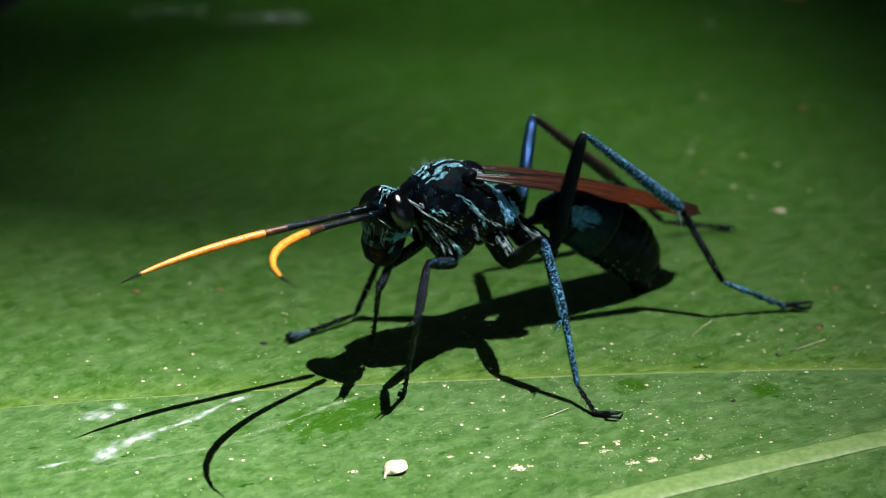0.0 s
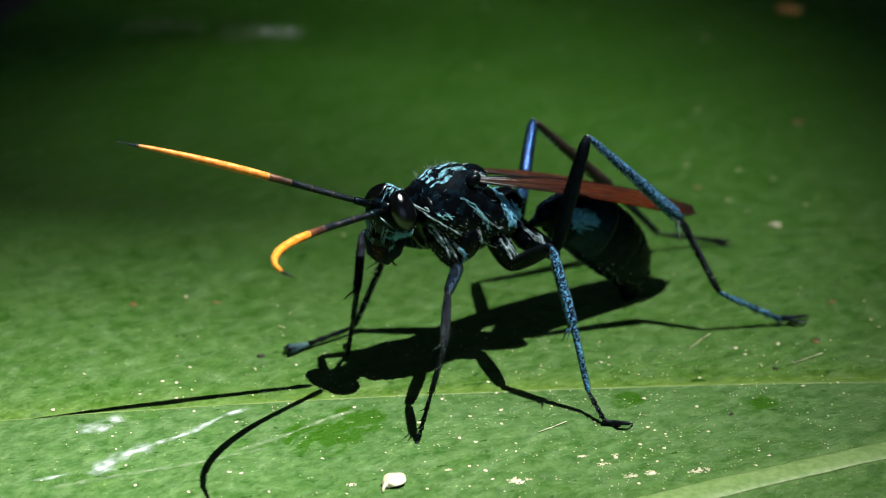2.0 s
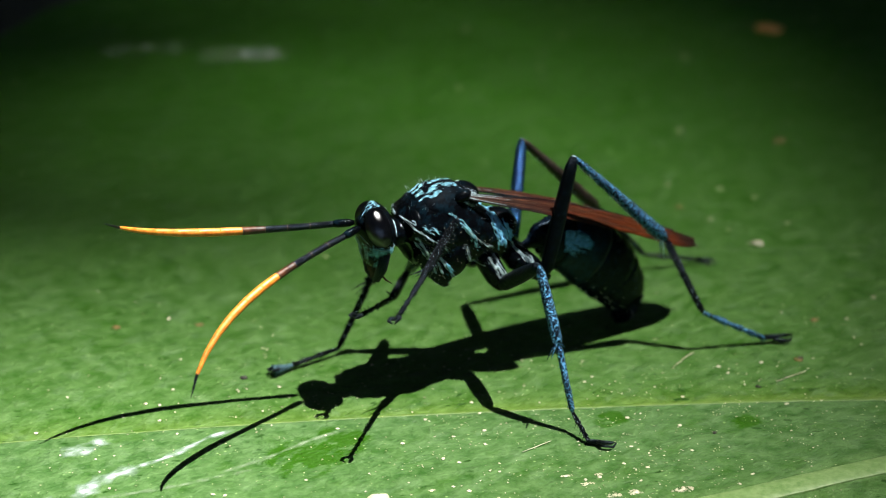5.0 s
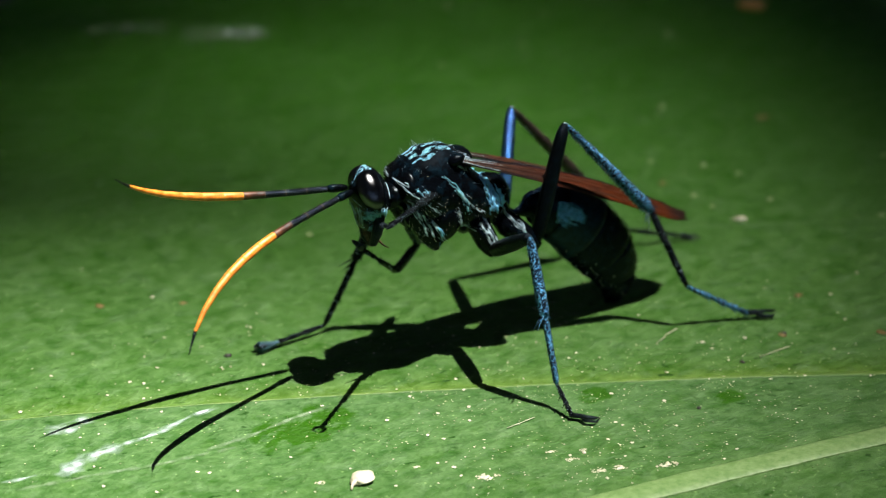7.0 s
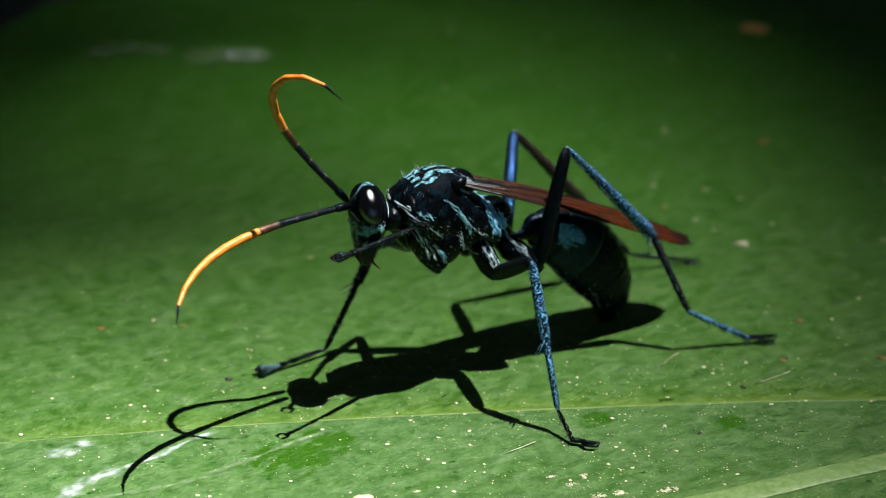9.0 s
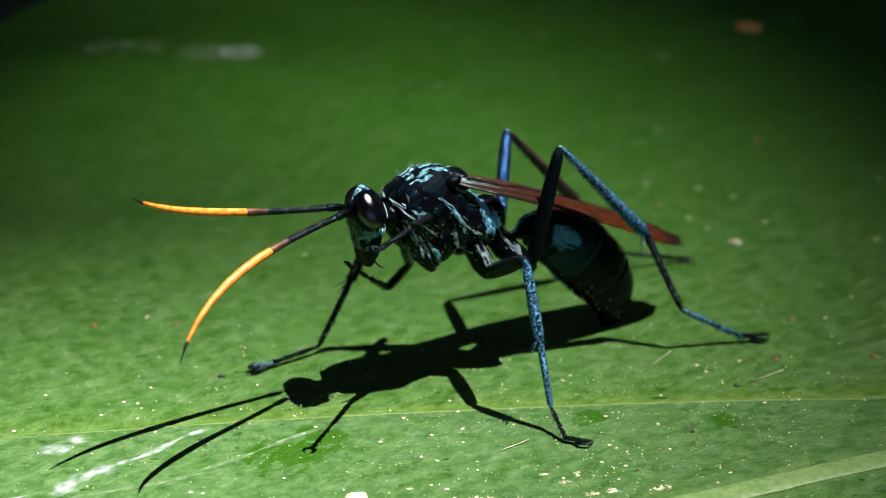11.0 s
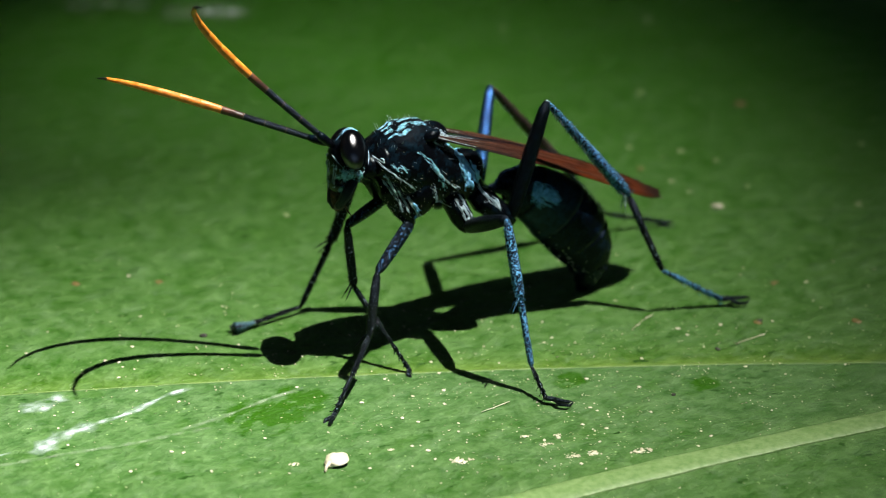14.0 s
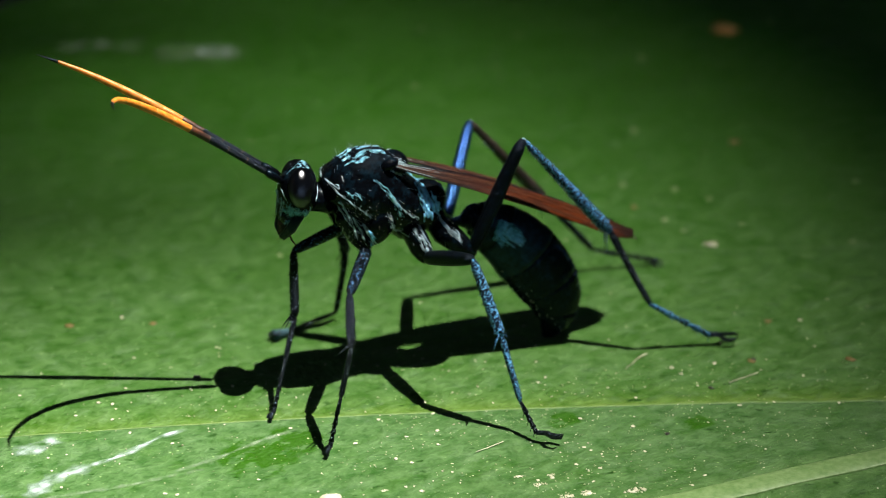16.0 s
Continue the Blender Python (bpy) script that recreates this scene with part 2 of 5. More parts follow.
def antenna_material():
    m, n, l, p = material("orange_antenna", (0.75, 0.25, 0.02), 0.45)
    v = coords(n, l)
    l.new(blend(n, l, grain(n, l, v, 1500, 3), (0.46, 0.12, 0.005), (0.72, 0.27, 0.03)), p.inputs["Base Color"])
    p.inputs["Specular IOR Level"].default_value = 0.6
    p.inputs["Subsurface Weight"].default_value = 0.25
    p.inputs["Subsurface Radius"].default_value = (0.0004, 0.0002, 0.00005)
    relief(n, l, p, grain(n, l, v, 4000, 2), 0.3, 0.00004)
    return m


def wing_material():
    m, n, l, p = material("amber_wing", (0.3, 0.09, 0.03), 0.35)
    v = coords(n, l, (0.07, 1.6, 1.0))
    c = blend(n, l, grain(n, l, v, 1100, 4, 0.32, 0.6), (0.012, 0.0032, 0.0014), (0.08, 0.0155, 0.0026))
    sep = n.new("ShaderNodeSeparateXYZ")
    l.new(coords(n, l), sep.inputs[0])
    base = n.new("ShaderNodeMapRange")
    for i, x in enumerate((-0.0195, -0.006, 0.0, 1.0)):
        base.inputs[1 + i].default_value = x
    l.new(sep.outputs[0], base.inputs["Value"])
    c = blend(n, l, base.outputs[0], c, (0.008, 0.005, 0.006))
    tip = n.new("ShaderNodeMapRange")
    for i, x in enumerate((-0.0245, -0.0275, 0.0, 1.0)):
        tip.inputs[1 + i].default_value = x
    l.new(sep.outputs[0], tip.inputs["Value"])
    c = blend(n, l, tip.outputs[0], c, (0.014, 0.006, 0.004))
    l.new(c, p.inputs["Base Color"])
    p.inputs["Specular IOR Level"].default_value = 0.18
    relief(n, l, p, grain(n, l, v, 1500, 4), 0.6, 0.0001)
    return m


AMBER = vein_material("pale_amber_vein", (0.035, 0.01, 0.003), (0.13, 0.045, 0.016))
ORANGE = antenna_material()
BURNT = vein_material("brown_black_joint", (0.006, 0.003, 0.002), (0.09, 0.025, 0.006), 900)
RING = vein_material("pale_joint_ring", (0.03, 0.02, 0.014), (0.16, 0.11, 0.07))
WING = wing_material()


# ------------------------------------------------------------------ mesh helpers
def finish(bm, smooth=True):
    bmesh.ops.recalc_face_normals(bm, faces=bm.faces)
    for face in bm.faces:
        face.smooth = smooth
    return bm


def part(name, bm, mat, parent=None, label="", face_up=False):
    finish(bm)
    if face_up:
        for face in bm.faces:
            if face.normal.z < 0:
                face.normal_flip()
    me = bpy.data.meshes.new(name)
    bm.to_mesh(me)
    bm.free()
    me.materials.append(mat)
    ob = new(name, me)
    if parent is not None:
        ob.parent = parent
    if label:
        ob["label"] = label
    return ob


def thing(name, label, category, group="", at=None, kind=""):
    ob = new(name)
    ob.empty_display_size = 0.01
    if at is not None:
        ob.matrix_world = at
    return tagged(ob, label, category, group, kind)


def skin(bm, rings, cap=True):
    """Join rings of equal count into a closed skin."""
    rows = [[bm.verts.new(v) for v in ring] for ring in rings]
    n = len(rows[0])
    for a, b in zip(rows, rows[1:]):
        for i in range(n):
            bm.faces.new((a[i], a[(i + 1) % n], b[(i + 1) % n], b[i]))
    if cap:
        for row in (rows[0], rows[-1]):
            mid = bm.verts.new(sum((v.co for v in row), Vector()) / n)
            for i in range(n):
                bm.faces.new((row[i], row[(i + 1) % n], mid))


def tube(bm, points, radii, n=10, flat=1.0, up=(0, 0, 1)):
    """A tapered limb through points (mm); flat squeezes it sideways."""
    pts = [Vector(q) for q in points]
    rings = []
    for i, q in enumerate(pts):
        d = (pts[min(i + 1, len(pts) - 1)] - pts[max(i - 1, 0)]).normalized()
        u = Vector(up) - d * Vector(up).dot(d)
        if u.length < 1e-4:
            u = Vector((1, 0, 0)) - d * d.x
        u.normalize()
        w = d.cross(u)
        r = radii[i]
        rings.append([(q + (u * math.cos(a) + w * math.sin(a) * flat) * r) * MM for a in (2 * math.pi * k / n for k in range(n))])
    skin(bm, rings)
    return bm


def blob(bm, centre, radii, turn=(0, 0, 0), seg=28, rough=0.0, freq=1.0):
    """A rounded lump with a slightly uneven skin (mm)."""
    e = Euler([radians(a) for a in turn]).to_matrix()
    c = Vector(centre)
    rings = []
    half = max(4, seg // 2 + 1)
    for i in range(1, half):
        a = math.pi * i / half
        ring = []
        for j in range(seg):
            b = 2 * math.pi * j / seg
            d = Vector((math.cos(a), math.sin(a) * math.cos(b), math.sin(a) * math.sin(b)))
            k = 1 + rough * noise.noise(d * freq + c * 3.1) if rough else 1
            ring.append((e @ Vector((d.x * radii[0], d.y * radii[1], d.z * radii[2])) * k + c) * MM)
        rings.append(ring)
    rows = [[bm.verts.new(v) for v in ring] for ring in rings]
    for a, b in zip(rows, rows[1:]):
        for i in range(seg):
            bm.faces.new((a[i], a[(i + 1) % seg], b[(i + 1) % seg], b[i]))
    for row, sgn in ((rows[0], 1), (rows[-1], -1)):
        pole = bm.verts.new((e @ Vector((sgn * radii[0], 0, 0)) + c) * MM)
        for i in range(seg):
            bm.faces.new((row[i], row[(i + 1) % seg], pole))
    return bm


def bristle(bm, root, tip, r=0.03):
    tube(bm, [root, (Vector(root) + Vector(tip)) / 2, tip], [r, r * 0.7, r * 0.15], 4)


MM = 0.001
rnd = random.Random(7)

# ------------------------------------------------------------------ the leaf and what lies under it
AXIS = radians(20)


def leaf_height(x, y):
    """Gentle swell of the blade, with shallow creases along the side veins (mm)."""
    h = 0.0
    far = max(0.0, y - 25.0)
    h += 0.0016 * far * far * 0.35
    h += 0.35 * noise.noise(Vector((x / 34, y / 30, 0))) + 0.12 * noise.noise(Vector((x / 9, y / 7, 3)))
    d = y - vein_line(x)
    h -= 0.5 * math.exp(-(d / 2.2) ** 2)
    return h


def vein_line(x):
    return -29.0 + 0.09 * x - 0.0007 * x * x


def flat_zone(x, y):
    """1 where the blade is level under the insect, falling to 0 further out."""
    r = math.hypot((x - 8) / 60, (y + 15) / 38)
    return max(0.0, min(1.0, (1.5 - r) / 0.7))


def blade_z(x, y):
    ripple = 0.05 * noise.noise(Vector((x / 6, y / 3.5, 8))) + 0.03 * noise.noise(Vector((x / 2.5, y / 1.6, 2)))
    return leaf_height(x, y) * (1 - 0.75 * flat_zone(x, y)) + ripple


def leaf_edge(u):
    """Half width of the blade (mm) at u, -1 stalk to 1 point."""
    return 153 * max(0.0, 1 - abs(u) ** 1.7) ** 0.9


def build_leaf():
    leaf = thing("leaf", "large glossy dark green leaf with pale veins, dusty and speckled", "leaf")
    bm = bmesh.new()
    nu, nv = 300, 260
    grid = []
    ca, sa = math.cos(AXIS), math.sin(AXIS)
    for i in range(nu + 1):
        u = -1 + 2 * i / nu
        row = []
        w = leaf_edge(u)
        for j in range(nv + 1):
            k = -1 + 2 * j / nv
            s = math.copysign(abs(k) ** 1.25, k)
            side = (s * w) * (1 + 0.012 * math.sin(u * 40))
            lx = u * 210
            x, y = 55 + lx * ca - side * sa, -35 + lx * sa + side * ca
            row.append(bm.verts.new((x * MM, y * MM, (blade_z(x, y) - 0.02 * max(0, abs(side) - 100)) * MM)))
        grid.append(row)
    for a, b in zip(grid, grid[1:]):
        for j in range(nv):
            try:
                bm.faces.new((a[j], b[j], b[j + 1], a[j + 1]))
            except ValueError:
                pass
    bmesh.ops.remove_doubles(bm, verts=bm.verts, dist=1e-6)
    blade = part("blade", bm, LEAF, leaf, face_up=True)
    so = blade.modifiers.new("thickness", "SOLIDIFY")
    so.thickness, so.offset = 0.0004, -1

    def vein(points, wide, mat, name, label="", tall=0.16):
        """A low flat-topped rib: wide(f) is its half width along the way."""
        b = bmesh.new()
        n = len(points)
        rings = []
        for k, (x, y) in enumerate(points):
            (xa, ya), (xb, yb) = points[max(k - 1, 0)], points[min(k + 1, n - 1)]
            d = Vector((xb - xa, yb - ya, 0)).normalized()
            side = Vector((-d.y, d.x, 0))
            w = wide(k / (n - 1)) * (1 + 0.12 * noise.noise(Vector((x / 5, y / 5, 4))))
            ring = []
            for q in range(12):
                a = 2 * math.pi * q / 12
                g = side * (math.cos(a) * w)
                ring.append(Vector((x + g.x, y + g.y, blade_z(x + g.x, y + g.y) + math.sin(a) * tall)) * MM)
            rings.append(ring)
        skin(b, rings)
        return part(name, b, mat, leaf, label)

    rib = [(x, -58.9 + 0.453 * x - 0.00045 * x * x) for x in (-40 + 1.5 * i for i in range(126))]
    vein(rib, lambda f: 1.75 - 0.5 * f, VEIN, "midrib", "thick pale green midrib", 0.2)
    lateral = [(-90 + 1.25 * i, vein_line(-90 + 1.25 * i)) for i in range(142)]
    vein(lateral, lambda f: 0.08 + 0.5 * f * f, LATERAL, "side_vein", "thin yellow-green side vein", 0.07)
    vein([(10 + 2.0 * i, vein_line(10 + 2.0 * i) + 33 + 0.06 * i) for i in range(60)], lambda f: 0.1 + 0.15 * f, FLANK, "side_vein", "", 0.03)
    return leaf


build_leaf()
SOIL = vein_material("dark_litter", (0.012, 0.014, 0.008), (0.03, 0.03, 0.016))
bm = bmesh.new()
bmesh.ops.create_grid(bm, x_segments=60, y_segments=60, size=60)
for v in bm.verts:
    v.co.z = -0.6 + 0.15 * noise.noise(v.co * 0.4)
tagged(part("ground", bm, SOIL), "dark shaded forest floor far below the leaf", "ground", kind="structure")
# Leaves out of view, added only to block and shape the light.
UNSEEN_LEAVES = vein_material("unseen_leaf_green", (0.02, 0.045, 0.01), (0.035, 0.07, 0.016))
CANOPY_HEIGHT = 10.8
GAP = Vector((-0.0106, 0.0206, 0)) + SUN / SUN.z * CANOPY_HEIGHT
OUTLINE = [(-0.5, 0), (-0.3, 0.34), (0, 0.5), (0.3, 0.4), (0.5, 0.0), (0.3, -0.4), (0, -0.5), (-0.3, -0.34)]


def leaf_cloud(name, places, label):
    """Many pointed leaves as one mesh: each place is centre, turn, length, width."""
    verts, faces = [], []
    for centre, e, long, wide in places:
        k = len(verts)
        m = e.to_matrix()
        for a, b in OUTLINE:
            verts.append(Vector(centre) + m @ Vector((a * long, b * wide, -0.1 * long * a * a)))
        faces.append(tuple(range(k, k + len(OUTLINE))))
    me = bpy.data.meshes.new(name)
    me.from_pydata(verts, [], faces)
    me.materials.append(UNSEEN_LEAVES)
    return tagged(new(name, me), label, "foliage", kind="stuff")


def forest():
    """Unseen tree cover added to shape the light, with one small gap that lets a fleck of sun through, and an added
    ring of leaves all round.
    """
    r = random.Random(3)
    places = []
    for k in range(7):
        a = 2 * math.pi * k / 7
        d = (0.2145, 0.2115, 0.2165, 0.2285, 0.2854, 0.2906, 0.3164)[k]
        places.append((GAP + Vector((math.cos(a) * d, math.sin(a) * d, 0.002 * k)), Euler((0, 0, a + math.pi / 2)), 1.3, 0.38))
    # small unseen leaves added to darken the left of the blade
    shade_leaves = []
    for x, y, turn, long, wide in ((-0.0527, 0.018, -0.18, 0.12, 0.0454), (-0.0761, 0.0287, 2.5246, 0.0209, 0.0845), (-0.067, 0.056, -0.12, 0.115, 0.028)):
        shade_leaves.append((Vector((x, y, 0)) + SUN / SUN.z * 6.5, Euler((0, 0, turn)), long, wide))
    while len(places) < 8500:
        rad, a = 24 * math.sqrt(r.random()), r.uniform(0, 6.283)
        c = Vector((rad * math.cos(a), rad * math.sin(a), r.uniform(9.5, 13.5)))
        clear = c - Vector((-0.0106, 0.0206, 0)) - SUN / SUN.z * c.z
        if math.hypot(clear.x, clear.y) < 1.05:
            continue
        places.append((c, Euler((r.uniform(-0.5, 0.5), r.uniform(-0.5, 0.5), r.uniform(0, 6.28))), r.uniform(1.0, 1.6), r.uniform(0.5, 0.8)))
    leaf_cloud("tree_canopy", places, "unseen dark canopy added overhead to shape the light, with a small sun gap")
    # unseen ring of leaves added to keep the sky light low
    places = []
    for k in range(7000):
        a, z = r.uniform(0, 6.283), -0.8 + 13 * r.random()
        rad = r.uniform(14, 22)
        # opening left so that sky light reaches the wasp's near side
        if abs((a - radians(288) + math.pi) % (2 * math.pi) - math.pi) < radians(24) and z > 2:
            continue
        places.append(((rad * math.cos(a), rad * math.sin(a), z), Euler((1.5708 + r.uniform(-0.6, 0.6), r.uniform(-0.5, 0.5), a + 1.5708)), r.uniform(1.0, 1.6), r.uniform(0.5, 0.8)))
    leaf_cloud("thicket", places, "unseen dark leaves added round the place to block sky, open on one side")

    return leaf_cloud("leafy_twig", shade_leaves, "few small unseen leaves added overhead, swaying to shade the left side")


SHADE_LEAVES = forest()


# ------------------------------------------------------------------ the wasp (its own space: x forward, y to its left, z up; mm)
START = Vector((2.761, -19.824, 18.363)) * MM
HEADING = 208.0
wasp = thing("wasp", "blue-black spider wasp with amber wings and orange antennae on leaf", "wasp")

NECK = Vector((5.6, 0, 2.0))
PETIOLE = Vector((-8.2, 0, -4.5))


def skin_of(obs):
    from mathutils import bvhtree
    verts, faces = [], []
    for ob in obs:
        k = len(verts)
        verts += [v.co.copy() for v in ob.data.vertices]
        faces += [tuple(k + i for i in f.vertices) for f in ob.data.polygons]
    return bvhtree.BVHTree.FromPolygons(verts, faces)


def laid(x, y, z, lift=0.02, skin_tree=None):
    """The nearest point on the body's skin, a little proud of it (mm)."""
    q, nrm, _, _ = (skin_tree or SKIN).find_nearest(Vector((x, y, z)) * MM)
    return (q / MM) + nrm * lift


def beside(x, side, z, lift=0.02, skin_tree=None):
    """The outermost point of the skin on one side (1 left, -1 right), a little proud of it (mm)."""
    tree = skin_tree or SKIN
    q, nrm, _, _ = tree.ray_cast(Vector((x, 12 * side, z)) * MM, Vector((0, -side, 0)))
    if q is None:
        return laid(x, 3 * side, z, lift, tree)
    if nrm.y * side < 0:
        nrm = -nrm
    return (q / MM) + nrm * lift


def thorax():
    bm = bmesh.new()
    rings = [(5.9, 1.4, 0.8, 0.8), (5.0, 1.5, 1.9, 1.9), (3.8, 1.0, 3.4, 2.6), (2.0, 0.6, 4.1, 2.9), (0.3, 0.3, 4.2, 2.9), (-1.4, -0.3, 3.8, 2.7),
             (-3.2, -1.2, 3.0, 2.4), (-5.0, -2.3, 2.5, 2.1), (-6.6, -3.3, 1.7, 1.5), (-7.6, -4.1, 0.8, 0.8), (-8.3, -4.5, 0.45, 0.45)]
    n = 36
    out = []
    for x, z, hh, hw in rings:
        out.append([Vector((x, math.sin(a) * hw * 1.12, z + math.cos(a) * hh)) * MM for a in (2 * math.pi * k / n for k in range(n))])
    skin(bm, out)
    bmesh.ops.subdivide_edges(bm, edges=bm.edges, cuts=1, smooth=0.6)
    part("thorax", bm, SHELL, wasp, "blue-black thorax with a blue sheen")
    bm = bmesh.new()
    blob(bm, (1.4, 0, 2.25), (3.7, 2.75, 2.85), (0, 8, 0), 48, 0.035, 2.5)
    part("back_plate", bm, VELVET, wasp, "domed back plate with teal sheen")
    bm = bmesh.new()
    blob(bm, (-1.8, 0, 2.9), (1.5, 1.7, 1.4), (0, 18, 0), 28, 0.04, 3)
    part("scutellum", bm, SHELL, wasp)
    bm = bmesh.new()
    blob(bm, (-5.0, 0, -1.6), (2.5, 2.1, 2.0), (0, 28, 0), 32, 0.05, 3)
    part("hind_thorax", bm, SHELL, wasp)
    bm = bmesh.new()
    blob(bm, (4.6, 0, 1.9), (1.0, 2.5, 2.0), (0, -18, 0), 32, 0.03, 3)
    part("collar", bm, SHELL, wasp)
    for s in (1, -1):
        bm = bmesh.new()
        blob(bm, (0.5, 1.55 * s, -1.3), (2.1, 1.75, 3.3), (12 * s, -24, 0), 32, 0.03, 2)
        part("side_plate", bm, SHELL, wasp)
        bm = bmesh.new()
        blob(bm, (-2.7, 1.4 * s, -1.1), (1.3, 1.4, 2.4), (8 * s, -30, 0), 28, 0.04, 3)
        part("rear_side_plate", bm, SHELL, wasp)
        bm = bmesh.new()
        blob(bm, (3.4, 1.7 * s, 0.0), (1.0, 1.2, 2.4), (0, -38, 0), 28, 0.05, 3)
        part("shoulder", bm, SHELL, wasp)
        bm = bmesh.new()
        blob(bm, (-0.5, 1.85 * s, 4.0 if s > 0 else 3.2), (1.0, 0.6, 0.6), (0, 16, 0), 24, 0.05, 3)
        part("wing_cap", bm, SHELL, wasp)
    bm = bmesh.new()
    for k in range(46):
        a, x = rnd.uniform(-1.2, 1.2), rnd.uniform(-1.5, 4.8)
        root = Vector((x, math.sin(a) * 2.4, 2.3 + math.cos(a) * 2.5 - 0.12 * (x - 1.6) ** 2))
        tip = root + Vector((rnd.uniform(-0.3, 0.4), math.sin(a) * 0.8, 0.8)) * rnd.uniform(0.5, 1.1)
        bristle(bm, root, tip, 0.022)
    part("back_hairs", bm, SILVER, wasp, "sparse fine pale bristles")
    for ob in wasp.children:
        for v in ob.data.vertices:
            v.co.y *= 1.13


def head():
    bm = bmesh.new()
    blob(bm, (7.9, 0, 2.9), (1.6, 2.65, 2.75), (0, -6, 0), 40, 0.02, 3)
    blob(bm, (8.85, 0, 2.4), (1.1, 2.0, 2.3), (0, 4, 0), 28, 0.03, 3)
    tube(bm, [(4.6, 0, 1.4), (5.6, 0, 1.6), (6.6, 0, 2.0)], [1.3, 1.25, 1.5], 16)
    h = part("head", bm, SHELL, wasp, "blue-black head with silvery blue face hair")
    for s in (1, -1):
        bm = bmesh.new()
        blob(bm, (8.25, 1.6, 3.95) if s > 0 else (7.9, -1.4, 3.7), (1.36, 1.0, 1.98), (24 * s, -6, 10 * s), 48)
        part("eye", bm, EYE, h, "large glossy black compound eye")
        bm = bmesh.new()
        tube(bm, [(8.2, 1.5 * s, 1.0), (8.9, 1.5 * s, -0.6), (9.4, 0.9 * s, -1.8), (9.5, 0.1 * s, -2.3)], [0.6, 0.55, 0.38, 0.08], 12)
        part("mandible", bm, BLACK, h)
        bm = bmesh.new()
        tube(bm, [(8.6, 0.7 * s, -0.2), (8.9, 0.9 * s, -1.4), (8.5, 1.0 * s, -2.3), (8.0, 1.0 * s, -2.9)], [0.13, 0.12, 0.1, 0.04], 6)
        part("palp", bm, MOUTH, h)
    bm = bmesh.new()
    blob(bm, (9.15, 0, 0.35), (0.75, 1.5, 1.1), (0, 0, 0), 28, 0.05, 4)
    plate = part("face_plate", bm, SHELL, h)
    bm = bmesh.new()
    blob(bm, (9.0, 0, -1.2), (0.65, 1.1, 1.3), (0, 0, 0), 24, 0.16, 4)
    for k in range(90):
        root = Vector((rnd.uniform(8.8, 9.7), rnd.uniform(-1.0, 1.0), rnd.uniform(-2.2, -0.3)))
        bristle(bm, root, root + Vector((rnd.uniform(0, 0.6), rnd.uniform(-0.4, 0.4), rnd.uniform(-0.8, -0.1))), 0.025)
    part("mouth", bm, MOUTH, h, "reddish brown hairy mouthparts")
    bm = bmesh.new()
    for k in range(60):
        a, b = rnd.uniform(-1.4, 1.4), rnd.uniform(-0.6, 1.4)
        d = Vector((math.cos(b) * math.cos(a) * 0.8, math.sin(a), math.sin(b)))
        if abs(d.y) > 0.7 and d.z > -0.1:
            continue
        root = Vector((8.3 + d.x * 1.4, d.y * 2.0, 2.4 + d.z * 2.6))
        bristle(bm, root, root + d * rnd.uniform(0.4, 0.8), 0.02)
    for k in range(40):
        root = Vector((rnd.uniform(8.4, 9.8), rnd.uniform(-1.3, 1.3), rnd.uniform(-0.9, 0.6)))
        bristle(bm, root, root + Vector((rnd.uniform(0, 0.9), rnd.uniform(-0.4, 0.4), rnd.uniform(-0.9, 0.0))), 0.02)
    part("face_hairs", bm, BLACK, h)
    for ob in [h] + list(h.children):
        for v in ob.data.vertices:
            v.co.y *= 1.16
    tree = skin_of([h, plate])
    for s in (1, -1):
        bm = bmesh.new()
        for k in range(150):
            a = radians(-205 + 275 * k / 150)
            q = Vector((8.15 + 1.75 * math.cos(a), 2.05 * s, 3.75 + 2.1 * math.sin(a)))
            if noise.noise(q * 1.1) < -0.25:
                continue
            root = beside(q.x, s, q.z, 0.0, tree)
            tip = beside(q.x - 0.3 * math.sin(a), s, q.z + 0.3 * math.cos(a), 0.08, tree)
            if (tip - root).length > 0.8:
                continue
            bristle(bm, root, tip, rnd.uniform(0.03, 0.055))
        part("eye_rim", bm, SILVER, h, "thin pale line of hair round the eye")
        bm = bmesh.new()
        for k in range(620):
            q = Vector((rnd.uniform(7.5, 10.4), rnd.uniform(1.4, 2.6) * s, rnd.gauss(1.55, 0.35)))
            if noise.noise(Vector((q.x * 1.3, q.z * 1.3, 9))) < -0.15:
                continue
            root = beside(q.x, s, q.z, -0.01, tree)
            tip = beside(q.x + rnd.uniform(-0.1, 0.3), s, q.z - rnd.uniform(0.05, 0.35), rnd.uniform(0.1, 0.3), tree)
            if (tip - root).length > 0.8:
                continue
            bristle(bm, root, tip, rnd.uniform(0.014, 0.026))
        for k in range(200):
            q = Vector((rnd.uniform(8.2, 9.4), 1.7 * s, rnd.uniform(-0.4, 1.2)))
            if noise.noise(Vector((q.x * 1.6, q.z * 1.1, 21))) < 0.0:
                continue
            root = beside(q.x, s, q.z, -0.01, tree)
            tip = beside(q.x + rnd.uniform(0.0, 0.2), s, q.z - rnd.uniform(0.1, 0.4), rnd.uniform(0.1, 0.3), tree)
            if (tip - root).length < 0.8:
                bristle(bm, root, tip, rnd.uniform(0.016, 0.03))
        part("cheek_hair", bm, TEAL, h, "silvery teal hair below the eye")
        bm = bmesh.new()
